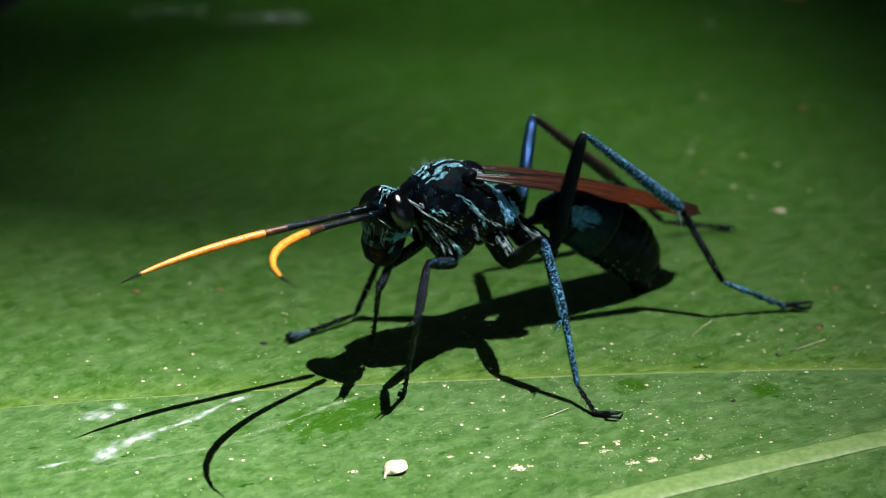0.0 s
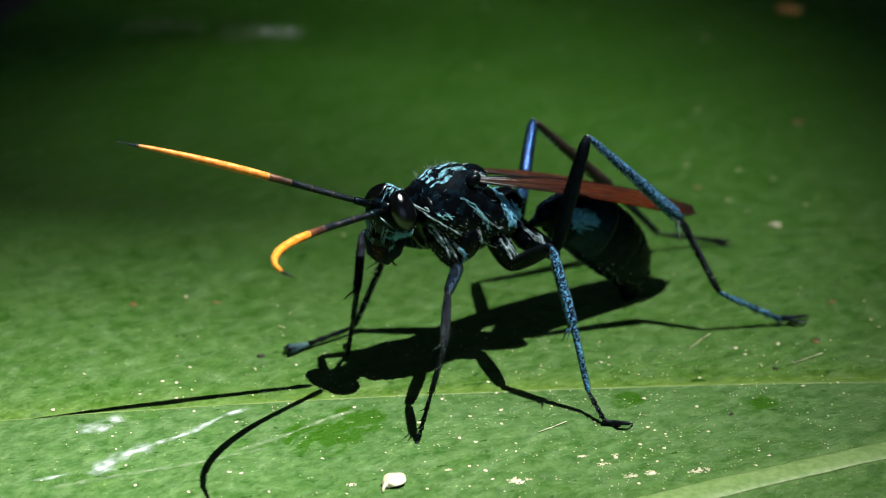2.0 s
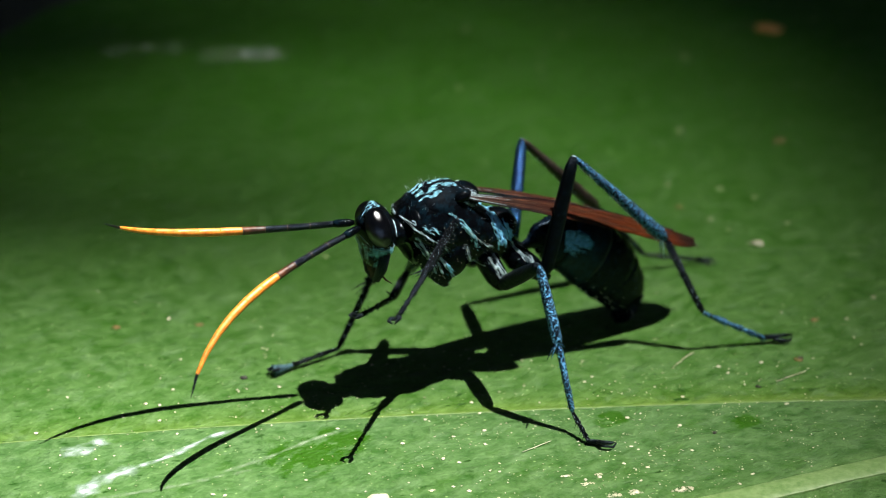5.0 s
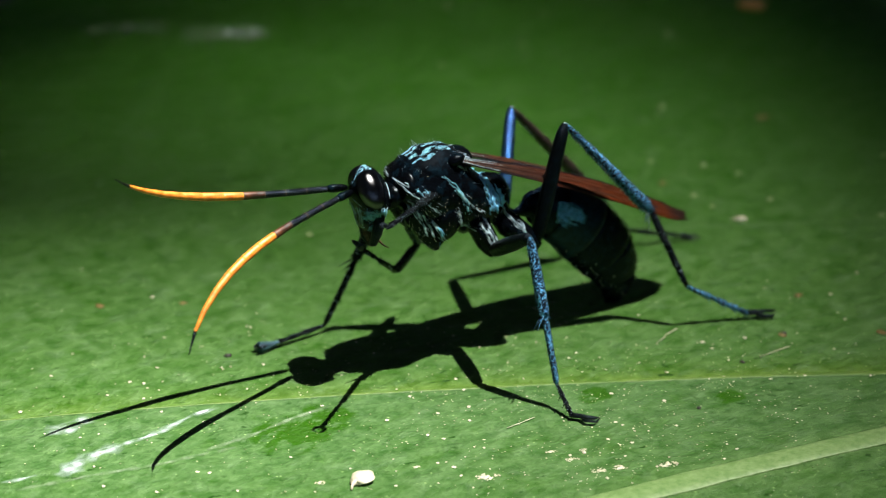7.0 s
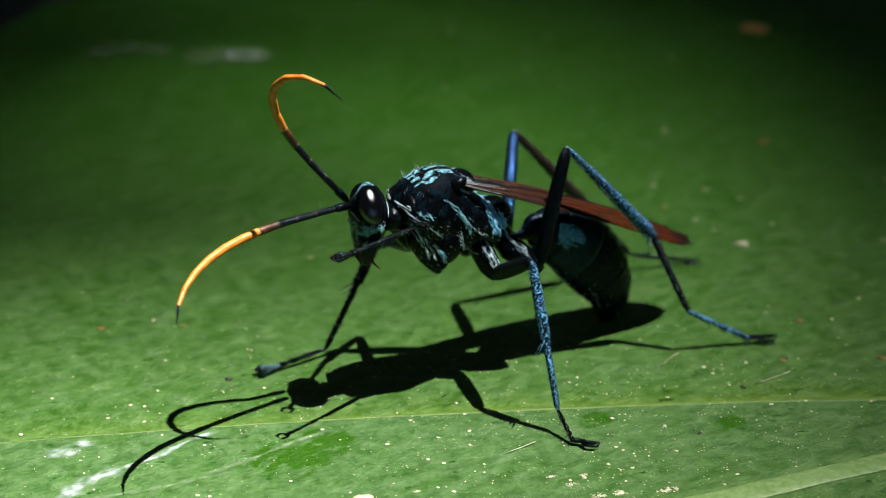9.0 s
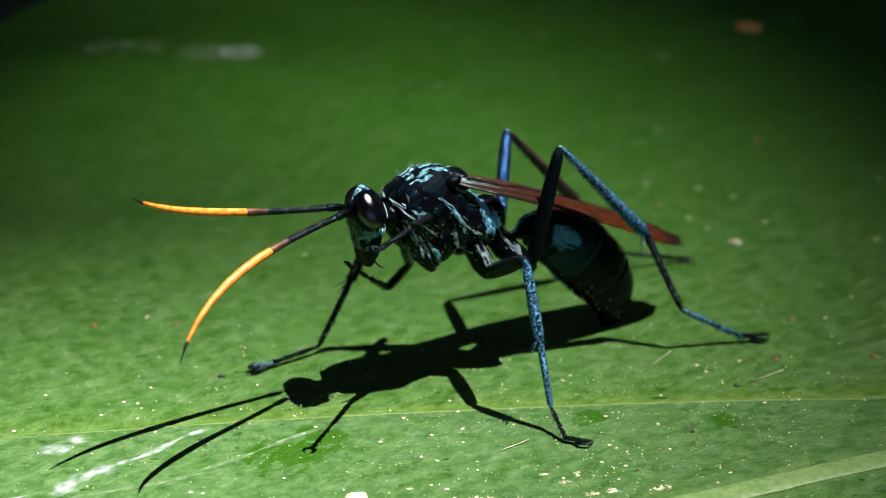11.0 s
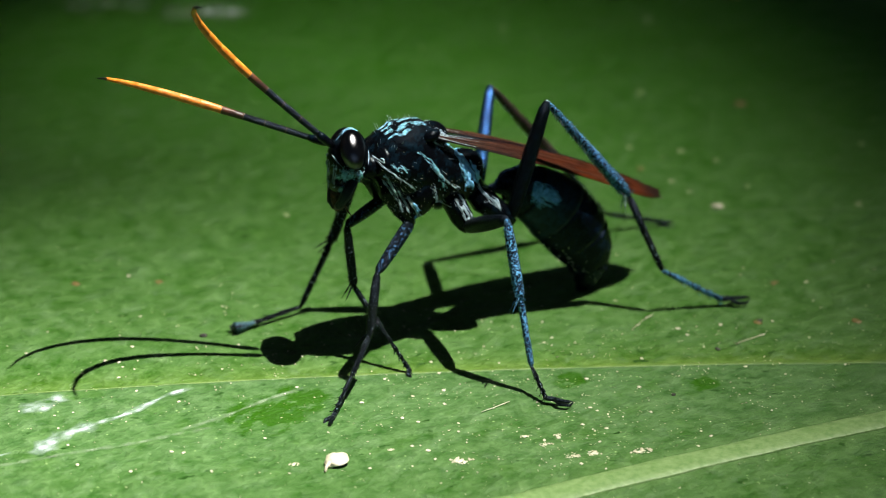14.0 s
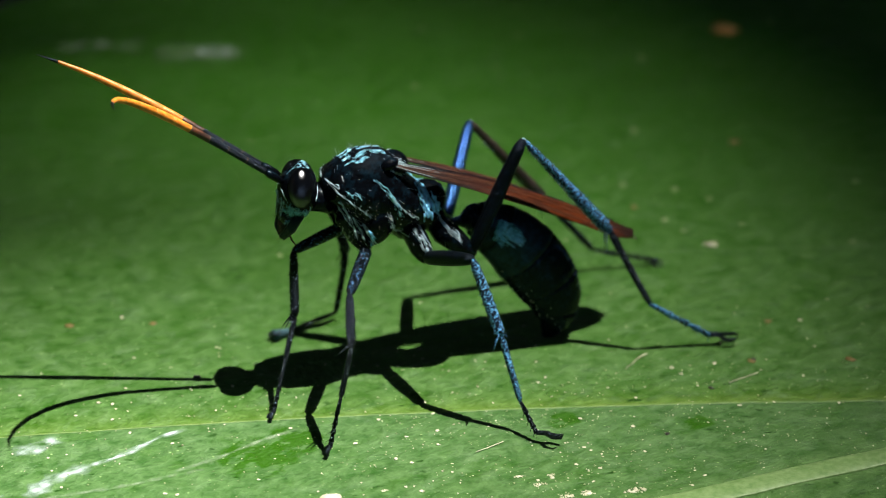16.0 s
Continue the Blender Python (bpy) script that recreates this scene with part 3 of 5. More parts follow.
        for k in range(420):
            q = Vector((rnd.uniform(7.2, 10.0), rnd.uniform(0.0, 1.3) * s, 6.2 - 0.5 * rnd.random()))
            if noise.noise(Vector((q.x * 1.9, q.y * 2.4, 4))) < 0.12:
                continue
            root = laid(q.x, q.y, q.z, -0.01, tree)
            tip = laid(q.x - rnd.uniform(0.15, 0.4), q.y + rnd.uniform(-0.1, 0.1), q.z, 0.05, tree)
            bristle(bm, root, tip, rnd.uniform(0.014, 0.026))
        part("crown_hair", bm, TEAL, h, "teal glinting hair on the crown")
    bm = bmesh.new()
    for k in range(420):
        q = Vector((11.0, rnd.uniform(-1.9, 1.9), rnd.uniform(-0.2, 2.6)))
        if noise.noise(Vector((q.y * 1.5, q.z * 1.3, 14))) < 0.05:
            continue
        root = laid(q.x, q.y, q.z, -0.01, tree)
        tip = laid(q.x, q.y + rnd.uniform(-0.1, 0.1), q.z - rnd.uniform(0.15, 0.4), rnd.uniform(0.06, 0.2), tree)
        bristle(bm, root, tip, rnd.uniform(0.016, 0.03))
    part("face_down", bm, SILVER, h, "silvery down on the face")
    bm = bmesh.new()
    for k in range(70):
        q = beside(rnd.uniform(7.6, 9.6), rnd.choice((1, 1, -1)), rnd.gauss(0.5, 0.9), 0.01, tree)
        blob(bm, q, (rnd.uniform(0.02, 0.05),) * 3, (0, 0, 0), 5)
    part("pollen", bm, FLECK, h, "pale pollen grains on the face")
    return h


def abdomen():
    line = [(-8.3, -4.5, 0.42), (-9.2, -4.5, 0.7), (-10.3, -4.3, 1.75), (-11.6, -4.7, 2.55), (-13.1, -5.7, 3.15), (-14.9, -7.1, 3.55), (-16.4, -8.7, 3.75), (-17.8, -10.4, 3.75),
            (-19.0, -12.1, 3.45), (-19.9, -13.9, 3.0), (-20.2, -15.4, 2.4), (-20.0, -16.7, 1.75), (-19.5, -17.7, 1.1), (-18.9, -18.4, 0.2)]
    cuts = [(0, 4), (4, 6), (6, 8), (8, 10), (10, 12), (12, 13)]
    ob = None
    for i, (a, b) in enumerate(cuts):
        bm = bmesh.new()
        seg = line[a:b + 1]
        fine = []
        for (x0, z0, r0), (x1, z1, r1) in zip(seg, seg[1:]):
            for k in range(5):
                f = k / 5
                fine.append((x0 + (x1 - x0) * f, z0 + (z1 - z0) * f, r0 + (r1 - r0) * f))
        fine.append(seg[-1])
        m = len(fine)
        pts, rr = [], []
        for k, (x, z, r) in enumerate(fine):
            pts.append((x, 0, z))
            rr.append(r * (1.012 + (0.02 if k > m - 4 and i < 5 else 0)) if i else r)
        tube(bm, pts, [0.93 * r for r in rr], 32, 0.66)
        if ob is None:
            ob = part("abdomen", bm, ABDOMEN, wasp, "swollen blue-black abdomen bent down to its tip")
        else:
            part("abdomen_segment", bm, LIT_BAND if i == 1 else ABDOMEN, ob)
    bm = bmesh.new()
    for k in range(60):
        a = rnd.uniform(0, 6.28)
        f = rnd.uniform(0, 1)
        c = Vector((-20.4 - 1.2 * f, 0, -14.0 - 3.6 * f))
        r = 2.4 * (1 - f) + 0.4
        d = Vector((math.cos(a) * 0.7, math.sin(a), -math.cos(a) * 0.7))
        bristle(bm, c + d * r * 0.9, c + d * (r + 0.5) + Vector((-0.1, 0, -0.4)), 0.02)
    part("tail_hairs", bm, BLACK, ob)
    return ob


def wing(side):
    """A folded fore wing: a long ribbed blade from the wing cap to beyond the abdomen."""
    bm = bmesh.new()
    nu, nv = 60, 14
    rows = []
    for i in range(nu + 1):
        f = i / nu
        x = -0.7 - 28.3 * f
        ridge = 3.85 - 11.1 * f - 2.1 * f * f + 0.6 * math.sin(math.pi * f)
        width = 0.5 + (2.5 if side > 0 else 3.5) * math.sin(min(1.0, f * 1.5) * math.pi / 2) ** 0.8
        if f > 0.8:
            width *= math.sqrt(max(0.0, 1 - ((f - 0.8) / 0.2) ** 2.4)) * 0.98 + 0.02
        y0 = 1.7 * (1 - f) ** 1.5 - 0.5 * f
        row = []
        for j in range(nv + 1):
            g = j / nv
            rib = 0.07 * math.sin(g * 5.5 * math.pi + 0.6 * math.sin(f * 7)) * (1 - f * 0.4)
            row.append(bm.verts.new(Vector((x - 0.6 * g * (1 - g), (y0 + g * width) * side, ridge - (0.24 if side > 0 else 0.06) * g * width - 0.02 * (g * width) ** 2 + rib + (0.12 if side > 0 else -0.55))) * MM))
        rows.append(row)
    for a, b in zip(rows, rows[1:]):
        for j in range(nv):
            bm.faces.new((a[j], b[j], b[j + 1], a[j + 1]))
    w = part("wing", bm, WING, wasp, "folded amber-brown wing with dark base and tip")
    so = w.modifiers.new("thickness", "SOLIDIFY")
    so.thickness = 0.00005
    for g in (0.0, 0.18, 0.32, 0.5, 0.68, 0.85):
        bm = bmesh.new()
        pts = []
        for i in range(0, int(nu * (0.94 if g < 0.1 else 0.85))):
            j = min(nv, round(g * nv))
            pts.append(rows_point(i / nu, j / nv, side))
        tube(bm, pts, [0.09 if g == 0 else 0.035] * len(pts), 6)
        part("wing_vein", bm, BLACK if g == 0 else AMBER, w)
    for g in (0.12, 0.4, 0.62, 0.9):
        bm = bmesh.new()
        tube(bm, [Vector(rows_point(i / nu, g, side)) + Vector((0, 0, 0.02 - 0.006 * i)) for i in range(1, 12)], [0.042 - 0.003 * i + 0.01 * math.sin(i * 1.7 + 9 * g) for i in range(11)], 6)
        part("wing_base_vein", bm, SILVER, w, "silvery vein at the wing base")
    return w


def rows_point(f, g, side):
    x = -0.7 - 28.3 * f
    ridge = 3.85 - 11.1 * f - 2.1 * f * f + 0.6 * math.sin(math.pi * f)
    width = 0.5 + (2.5 if side > 0 else 3.5) * math.sin(min(1.0, f * 1.5) * math.pi / 2) ** 0.8
    if f > 0.8:
        width *= math.sqrt(max(0.0, 1 - ((f - 0.8) / 0.2) ** 2.4)) * 0.98 + 0.02
    y0 = 1.7 * (1 - f) ** 1.5 - 0.5 * f
    rib = 0.07 * math.sin(g * 5.5 * math.pi + 0.6 * math.sin(f * 7)) * (1 - f * 0.4)
    return (x - 0.6 * g * (1 - g), (y0 + g * width) * side, ridge - (0.24 if side > 0 else 0.06) * g * width - 0.02 * (g * width) ** 2 + rib + (0.12 if side > 0 else -0.55) + 0.03)


def limb(name, length, r0, r1, mat, parent, belly=0.0, spines=0, spur=False, label="", n=12):
    """One rigid piece of a leg along its own x axis."""
    bm = bmesh.new()
    pts, rr = [], []
    m = 14
    for i in range(m + 1):
        f = i / m
        pts.append((length * f, 0, 0))
        r = r0 + (r1 - r0) * f + belly * math.sin(math.pi * f) ** 0.8
        if i in (0, m):
            r *= 0.55
        rr.append(r)
    tube(bm, pts, rr, n)
    for k in range(spines):
        f = rnd.uniform(0.1, 1.0)
        a = rnd.uniform(0, 6.28)
        d = Vector((0, math.cos(a), math.sin(a)))
        r = rr[min(m, int(f * m))]
        root = Vector((length * f, 0, 0)) + d * r * 0.8
        bristle(bm, root, root + d * 0.28 + Vector((0.38, 0, 0)), 0.035)
    k = len(bm.faces)
    if spur:
        for s in (1, -1):
            bristle(bm, (length - 0.3, 0.2 * s, r1 * 0.5), (length + 1.1, 0.45 * s, r1 + 0.9), 0.13)
        tube(bm, [(-0.1, 0, 0), (0.15, 0, 0), (0.5, 0, 0)], [r0 * 0.4, r0 * 0.7, r0 * 0.4], 8)
        for q in range(spines // 2):
            f, a = rnd.uniform(0.08, 0.98), rnd.uniform(-0.9, 0.9)
            d = Vector((0, math.sin(a), math.cos(a)))
            root = Vector((length * f, 0, 0)) + d * (r0 + (r1 - r0) * f) * 0.9
            bristle(bm, root, root + d * 0.3 + Vector((0.25, 0, 0)), 0.065)
    bm.faces.ensure_lookup_table()
    for face in bm.faces[k:]:
        face.material_index = 1 if spines > 80 else 0
    ob = part(name, bm, mat, parent, label)
    ob.data.materials.append(SILVER)
    return ob


def foot_piece(length, parent, mat, r=0.3, pad=None, lie=(1, 0, 0), claw=1.8):
    """The outer tarsal joints, each a small knot, with a pair of claws."""
    bm = bmesh.new()
    steps = [0.0, 0.36, 0.6, 0.78, 0.95]
    for a, b in zip(steps, steps[1:]):
        tube(bm, [(a * length, 0, 0), ((a * 0.6 + b * 0.4) * length, 0, 0), (b * length - 0.05, 0, 0.0), (b * length + 0.05, 0, 0)], [r * 0.6, r * 0.75, r * 1.05, r * 0.4], 8)
        for s in (1, -1):
            bristle(bm, (b * length - 0.1, s * r * 0.6, 0), (b * length + 0.3, s * (r + 0.3), 0.15), 0.04)
            bristle(bm, (b * length - 0.2, s * r * 0.4, r * 0.5), (b * length + 0.25, s * (r + 0.1), r + 0.25), 0.045)
    q = 0.93 * length
    k = len(bm.faces)
    go = Vector(lie).normalized()
    out = go.cross(Vector((0, 1, 0.3))).normalized().cross(go)
    base = Vector((q, 0, 0))
    tube(bm, [base, base + go * claw * 0.3, base + go * claw * 0.5], [r * 0.9, r * 0.9, r * 0.6], 8)
    up = out.cross(go)
    up = up if up.z > 0 else -up
    for s in (1, -1):
        hook = [base + go * claw * 0.3, base + go * claw * 0.55 + out * s * 0.5 + up * 0.3, base + go * claw * 0.85 + out * s * 0.5 + up * 0.3, base + go * claw * 0.98 + out * s * 0.1 + up * 0.0]
        tube(bm, hook, [0.22, 0.23, 0.18, 0.04], 6)
        bristle(bm, base + go * claw * 0.4, base + go * claw * 0.8 + out * s * 0.25, 0.06)
    bm.faces.ensure_lookup_table()
    for face in bm.faces[k:]:
        face.material_index = 1
    if pad:
        k = len(bm.faces)
        tube(bm, [(q - 0.9, 0, 0), (q - 0.2, 0, 0), (q + 0.6, 0, 0.05), (q + 1.3, 0, 0.12), (q + 1.4, 0, 0.12)], [0.22, 0.34, 0.5, 0.66, 0.25], 12)
        bm.faces.ensure_lookup_table()
        for face in bm.faces[k:]:
            face.material_index = 2
    f = part("foot", bm, mat, parent)
    f.data.materials.append(BLACK)
    if pad:
        f.data.materials.append(pad)
    return f


def coxa(points, radii, label):
    bm = bmesh.new()
    tube(bm, points, radii, 16)
    return part("leg", bm, SHELL, wasp, label)


def make_leg(hip_points, hip_radii, femur, tibia, basal, outer, blue, label):
    """hip, then femur, tibia, basal joint and foot: lengths and radii in mm."""
    leg = coxa(hip_points, hip_radii, label)
    pieces = [limb("femur", femur[0], femur[1], femur[2], femur[4] if len(femur) > 4 else FEMUR, leg, femur[3]),
              limb("tibia", tibia[0], tibia[1], tibia[2], blue, leg, tibia[3], tibia[4], True),
              limb("basal_joint", basal[0], basal[1], basal[2], basal[3], leg, 0.0, 26),
              foot_piece(outer[0], leg, outer[2] if len(outer) > 2 else LEG_DARK, outer[1], outer[3] if len(outer) > 3 else None, *(outer[4:] if len(outer) > 4 else ()))]
    return leg, pieces


thorax()
HEAD_OB = head()
TAIL_OB = abdomen()
wing(-1)
wing(1)


FEELER_RADII = (0.32, 0.32, 0.33, 0.34, 0.36, 0.4, 0.42, 0.41, 0.38, 0.33, 0.26, 0.17, 0.04)


def antenna(label):
    """Twelve joints: a thick scape, black inner joints with pale rings, orange outer ones, a thin dark tip."""
    bm = bmesh.new()
    tube(bm, [(0, 0, 0), (0.5, 0, 0), (1.6, 0, 0), (2.22, 0, 0)], [0.22, 0.38, 0.42, 0.28], 12)
    scape = part("antenna", bm, SHELL, wasp, label)
    joints = []
    for i in range(1, 12):
        bm = bmesh.new()
        a, b = FEELER_RADII[i], FEELER_RADII[i + 1]
        tube(bm, [(-0.08, 0, 0), (0.1, 0, 0), (1.1, 0, 0), (2.1, 0, 0), (2.26, 0, 0)], [a * 0.95, a, (a + b) / 2 * 1.02, b * 1.02, b * 0.96], 12)
        k = len(bm.faces)
        if i < 5:
            tube(bm, [(2.1, 0, 0), (2.13, 0, 0), (2.2, 0, 0), (2.23, 0, 0)], [b * 0.8, b * 1.07, b * 1.07, b * 0.8], 12)
        bm.faces.ensure_lookup_table()
        for face in bm.faces[k:]:
            face.material_index = 1
        joint = part("antenna_joint", bm, BLACK if i < 4 or i == 11 else BURNT if i == 4 else ORANGE, scape)
        joint.data.materials.append(RING)
        joints.append(joint)
    return scape, joints


LEFT_FEELER = antenna("long curved antenna, black at the base and orange outside")
RIGHT_FEELER = antenna("long curved antenna, black at the base and orange outside")
FORE = dict(femur=(7.0, 0.6, 0.42, 0.12, SHIN), tibia=(6.6, 0.36, 0.42, 0.08, 24), basal=(4.9, 0.3, 0.27, LEG_DARK), outer=(4.7, 0.26), blue=LEG_DARK)
MID = dict(femur=(8.7, 0.68, 0.48, 0.22), tibia=(8.0, 0.4, 0.5, 0.1, 60), basal=(6.7, 0.36, 0.3, LEG_BLUE), outer=(3.8, 0.28, LEG_DARK, None, (0.546, 0.394, -0.744), 2.8), blue=LEG_BLUE)
REAR = dict(femur=(12.8, 0.62, 0.52, 0.2), tibia=(15.0, 0.28, 0.7, 0.05, 150), basal=(8.6, 0.4, 0.32, LEG_DARK), outer=(7.9, 0.34, LEG_BLUE, None, (0.852, 0.161, -0.502), 3.2), blue=LEG_BLUE)
DARK_MID = dict(MID, blue=LEG_DARK, basal=(7.4, 0.34, 0.3, LEG_DARK), outer=(7.0, 0.3, LEG_DARK, PAD))
FAR_REAR = dict(REAR, blue=BROWN_LEG, femur=(11.9, 0.6, 0.5, 0.15, SUNLIT_BLUE), tibia=(13.7, 0.32, 0.7, 0.05, 90), basal=(9.2, 0.4, 0.32, LEG_DARK), outer=(6.8, 0.3, LEG_DARK))
HIPS = {}
LEGS = {}
for s, hand in ((1, "left"), (-1, "right")):
    HIPS["fore", s] = Vector((2.1, 2.9 * s, -4.5))
    LEGS["fore", s] = make_leg([(4.3, 1.4 * s, 0.6), (3.7, 1.9 * s, -1.2), (2.8, 2.4 * s, -3.2), (2.2, 2.8 * s, -4.3), (2.0, 2.9 * s, -4.8)], [0.9, 1.3, 1.05, 0.7, 0.4], label="slender blue-black fore leg", **FORE)
    HIPS["mid", s] = Vector((-4.2, 3.1 * s, -6.4))
    LEGS["mid", s] = make_leg([(-2.8, 1.4 * s, -2.6), (-3.3, 1.9 * s, -4.0), (-3.9, 2.6 * s, -5.6), (-4.2, 3.0 * s, -6.4), (-4.3, 3.2 * s, -6.9)], [0.8, 1.2, 1.15, 0.85, 0.45], label="blue-black middle leg with frosted shin", **(MID if s == 1 else DARK_MID))
    HIPS["rear", s] = Vector((-9.0, 3.4 * s, -6.6))
    LEGS["rear", s] = make_leg([(-5.6, 1.2 * s, -3.4), (-6.6, 1.8 * s, -4.5), (-7.9, 2.7 * s, -5.6), (-8.8, 3.3 * s, -6.4), (-9.3, 3.5 * s, -6.9)], [0.9, 1.35, 1.15, 0.8, 0.45], label="long blue-black hind leg with frosted blue shin", **(REAR if s == 1 else FAR_REAR))


# ------------------------------------------------------------------ fine hair ridges and pollen on the body, laid on its skin
SKIN = skin_of([ob for ob in wasp.children if ob.name.split(".")[0] in ("thorax", "back_plate", "scutellum", "hind_thorax", "collar", "side_plate", "rear_side_plate", "shoulder", "leg")])
TAIL_SKIN = skin_of([TAIL_OB] + [ob for ob in TAIL_OB.children if ob.name.startswith("abdomen")])


# Pale seams of hair; their bright colour also stands in for glints.
RIDGES = [
    ([(6.2, 2.4, 3.4), (5.2, 2.6, 2.2), (4.0, 2.6, 1.1), (2.9, 2.6, 0.1), (1.9, 2.8, -0.7)], SILVER, 0.05),
    ([(1.5, 2.8, 3.0), (0.6, 3.0, 2.2), (-0.2, 3.0, 1.0), (-0.9, 3.0, 0.0), (-1.5, 2.8, -1.6)], TEAL, 0.07),
    ([(4.3, 2.6, 2.2), (3.8, 2.7, 1.7), (3.3, 2.7, 2.0), (3.0, 2.7, 1.5)], TEAL, 0.06),
    ([(-0.4, 2.8, 0.8), (-1.8, 2.8, -0.8), (-2.8, 2.6, -1.7), (-3.5, 2.4, -2.0)], SILVER, 0.035),
    ([(2.6, 3.0, -1.6), (2.0, 3.3, -2.8), (1.5, 3.4, -3.9)], SILVER, 0.07),
    ([(3.7, 3.0, -0.6), (3.0, 3.3, -1.9), (2.4, 3.5, -3.4)], SILVER, 0.04),
    ([(5.0, 2.2, 0.4), (4.2, 2.6, -1.0), (3.4, 3.0, -2.4)], SILVER, 0.05),
    ([(-3.0, 2.8, -3.2), (-3.5, 3.4, -4.4), (-3.9, 3.8, -5.6)], SILVER, 0.08),
    ([(-3.5, 2.8, -3.0), (-4.2, 3.4, -4.4), (-4.6, 3.8, -5.4)], SILVER, 0.05),
    ([(-7.0, 2.0, -3.8), (-7.5, 2.2, -4.4), (-7.6, 2.2, -4.9)], SILVER, 0.06),
    ([(-0.2, 1.8, 4.4), (-1.3, 1.8, 4.3), (-2.4, 1.5, 3.6)], SILVER, 0.05),
    ([(0.2, 2.6, 4.4), (-0.9, 2.5, 3.2), (-2.0, 2.4, 2.4)], SILVER, 0.04),
    ([(4.8, 2.4, 1.0), (4.2, 2.7, -0.4), (3.6, 2.9, -1.8), (3.3, 3.0, -3.0)], SILVER, 0.05),
    ([(0.2, 3.0, -0.6), (-0.4, 3.1, -2.2), (-1.2, 3.0, -3.4), (-2.2, 2.8, -3.8)], SILVER, 0.045),
    ([(2.2, 3.2, -2.2), (1.6, 3.4, -3.2), (1.9, 3.4, -4.2)], FLANK_BLUE, 0.08),
    ([(-5.9, 2.2, -2.4), (-6.8, 2.6, -3.9), (-7.8, 3.0, -5.0)], SILVER, 0.05),
    ([(-3.6, 3.4, -4.0), (-4.1, 3.9, -5.2), (-4.4, 4.1, -6.0)], SILVER, 0.09),
    ([(-4.0, 2.4, 0.9), (-4.4, 2.5, -0.6), (-4.7, 2.4, -2.2)], FLANK_BLUE, 0.13),
    ([(-4.6, 2.2, 0.4), (-5.0, 2.4, -0.8), (-5.3, 2.2, -1.8)], FLANK_BLUE, 0.13),
    ([(-5.2, 2.0, -0.3), (-5.6, 2.2, -1.2), (-5.9, 2.0, -2.0)], FLANK_BLUE, 0.1),
]
for s in (1, -1):
    for line, hair, thick in RIDGES:
        bm = bmesh.new()
        wave = rnd.uniform(0, 40)
        for strand in range(2 if thick < 0.1 else 7):
            path, fat, seed = [], [], rnd.uniform(0, 40)
            shift = Vector((rnd.gauss(0, 0.12), 0, rnd.gauss(0, 0.12))) * (strand > 0) * (1 if thick < 0.1 else 2.2)
            for a, b in zip(line, line[1:]):
                a, b = Vector(a), Vector(b)
                n = int((b - a).length / 0.09) + 2
                for k in range(n):
                    q = a.lerp(b, k / n) + shift
                    wob = noise.noise_vector(q * 1.7 + Vector((seed, wave, 0))) * 0.14
                    r = thick * 1.15 * (0.75 + 1.5 * noise.noise(q * 2.3 + Vector((0, seed, 0)))) * (1 if strand == 0 else 0.6)
                    fat.append(max(0.004, min(0.13, r)))
                    path.append(beside(q.x + wob.x, s, q.z + wob.z, 0.7 * fat[-1]) if q.z < 3.4 else laid(q.x + wob.x, q.y * s, q.z + wob.z, 0.7 * fat[-1]))
            tube(bm, path, fat, 6)
        for a, b in zip(line, line[1:]):
            a, b = Vector(a), Vector(b)
            n = int((b - a).length / 0.06) + 2
            for k in range(n):
                q = a.lerp(b, k / n) + Vector((rnd.gauss(0, 0.14), 0, rnd.gauss(0, 0.14)))
                if noise.noise(q * 1.3) < -0.1:
                    continue
                root = beside(q.x, s, q.z, -0.03)
                tip = beside(q.x - rnd.uniform(0.05, 0.3), s, q.z - rnd.uniform(0.05, 0.3), rnd.uniform(0.05, 0.15))
                if (tip - root).length > 0.8:
                    continue
                bristle(bm, root, tip, min(0.03, thick * 0.4) * rnd.uniform(0.6, 1.2))
        part("hair_ridge", bm, hair, wasp, "glinting pale blue-grey seam of hair")
    # stripes of bright hair where the back's highlights lie
    bm = bmesh.new()
    for k in range(3000):
        upper = k % 5 < 3
        q = Vector((rnd.uniform(-0.9, 4.4) if upper else rnd.uniform(1.8, 4.7), 0, 6.0))
        q.y = ((0.75 if upper else 1.75) + rnd.gauss(0, 0.17 if upper else 0.12) + 0.4 * noise.noise(Vector((q.x * 0.9, 2, 5)))) * s
        if rnd.random() > (0.4 if upper else 0.15) - (s < 0) * 0.3 + 2.2 * noise.noise(Vector((q.x * 1.1, q.y * 3.2, 5))):
            continue
        root = laid(q.x, q.y, q.z - 0.25 * abs(q.y), -0.02)
        tip = laid(q.x - rnd.uniform(0.1, 0.4), q.y + rnd.uniform(-0.1, 0.1), q.z - 0.3 * abs(q.y), 0.05)
        bristle(bm, root, tip, rnd.uniform(0.013, 0.026))
    part("back_sheen_hair", bm, TEAL, wasp, "bright teal hair on the back in place of highlights")
bm = bmesh.new()
for k in range(240):
    s = rnd.choice((1, -1))
    q = beside(rnd.gauss(3.4, 1.2), s, rnd.gauss(-1.8, 1.8))
    blob(bm, q, (rnd.uniform(0.02, 0.045),) * 3, (0, 0, 0), 5)
for k in range(110):
    q = beside(rnd.gauss(-2.0, 3.0), rnd.choice((1, -1)), rnd.gauss(-2.0, 2.4))
    blob(bm, q, (rnd.uniform(0.02, 0.05),) * 3, (0, 0, 0), 5)
part("pollen", bm, FLECK, wasp, "pale pollen grains stuck to the body")
bm = bmesh.new()
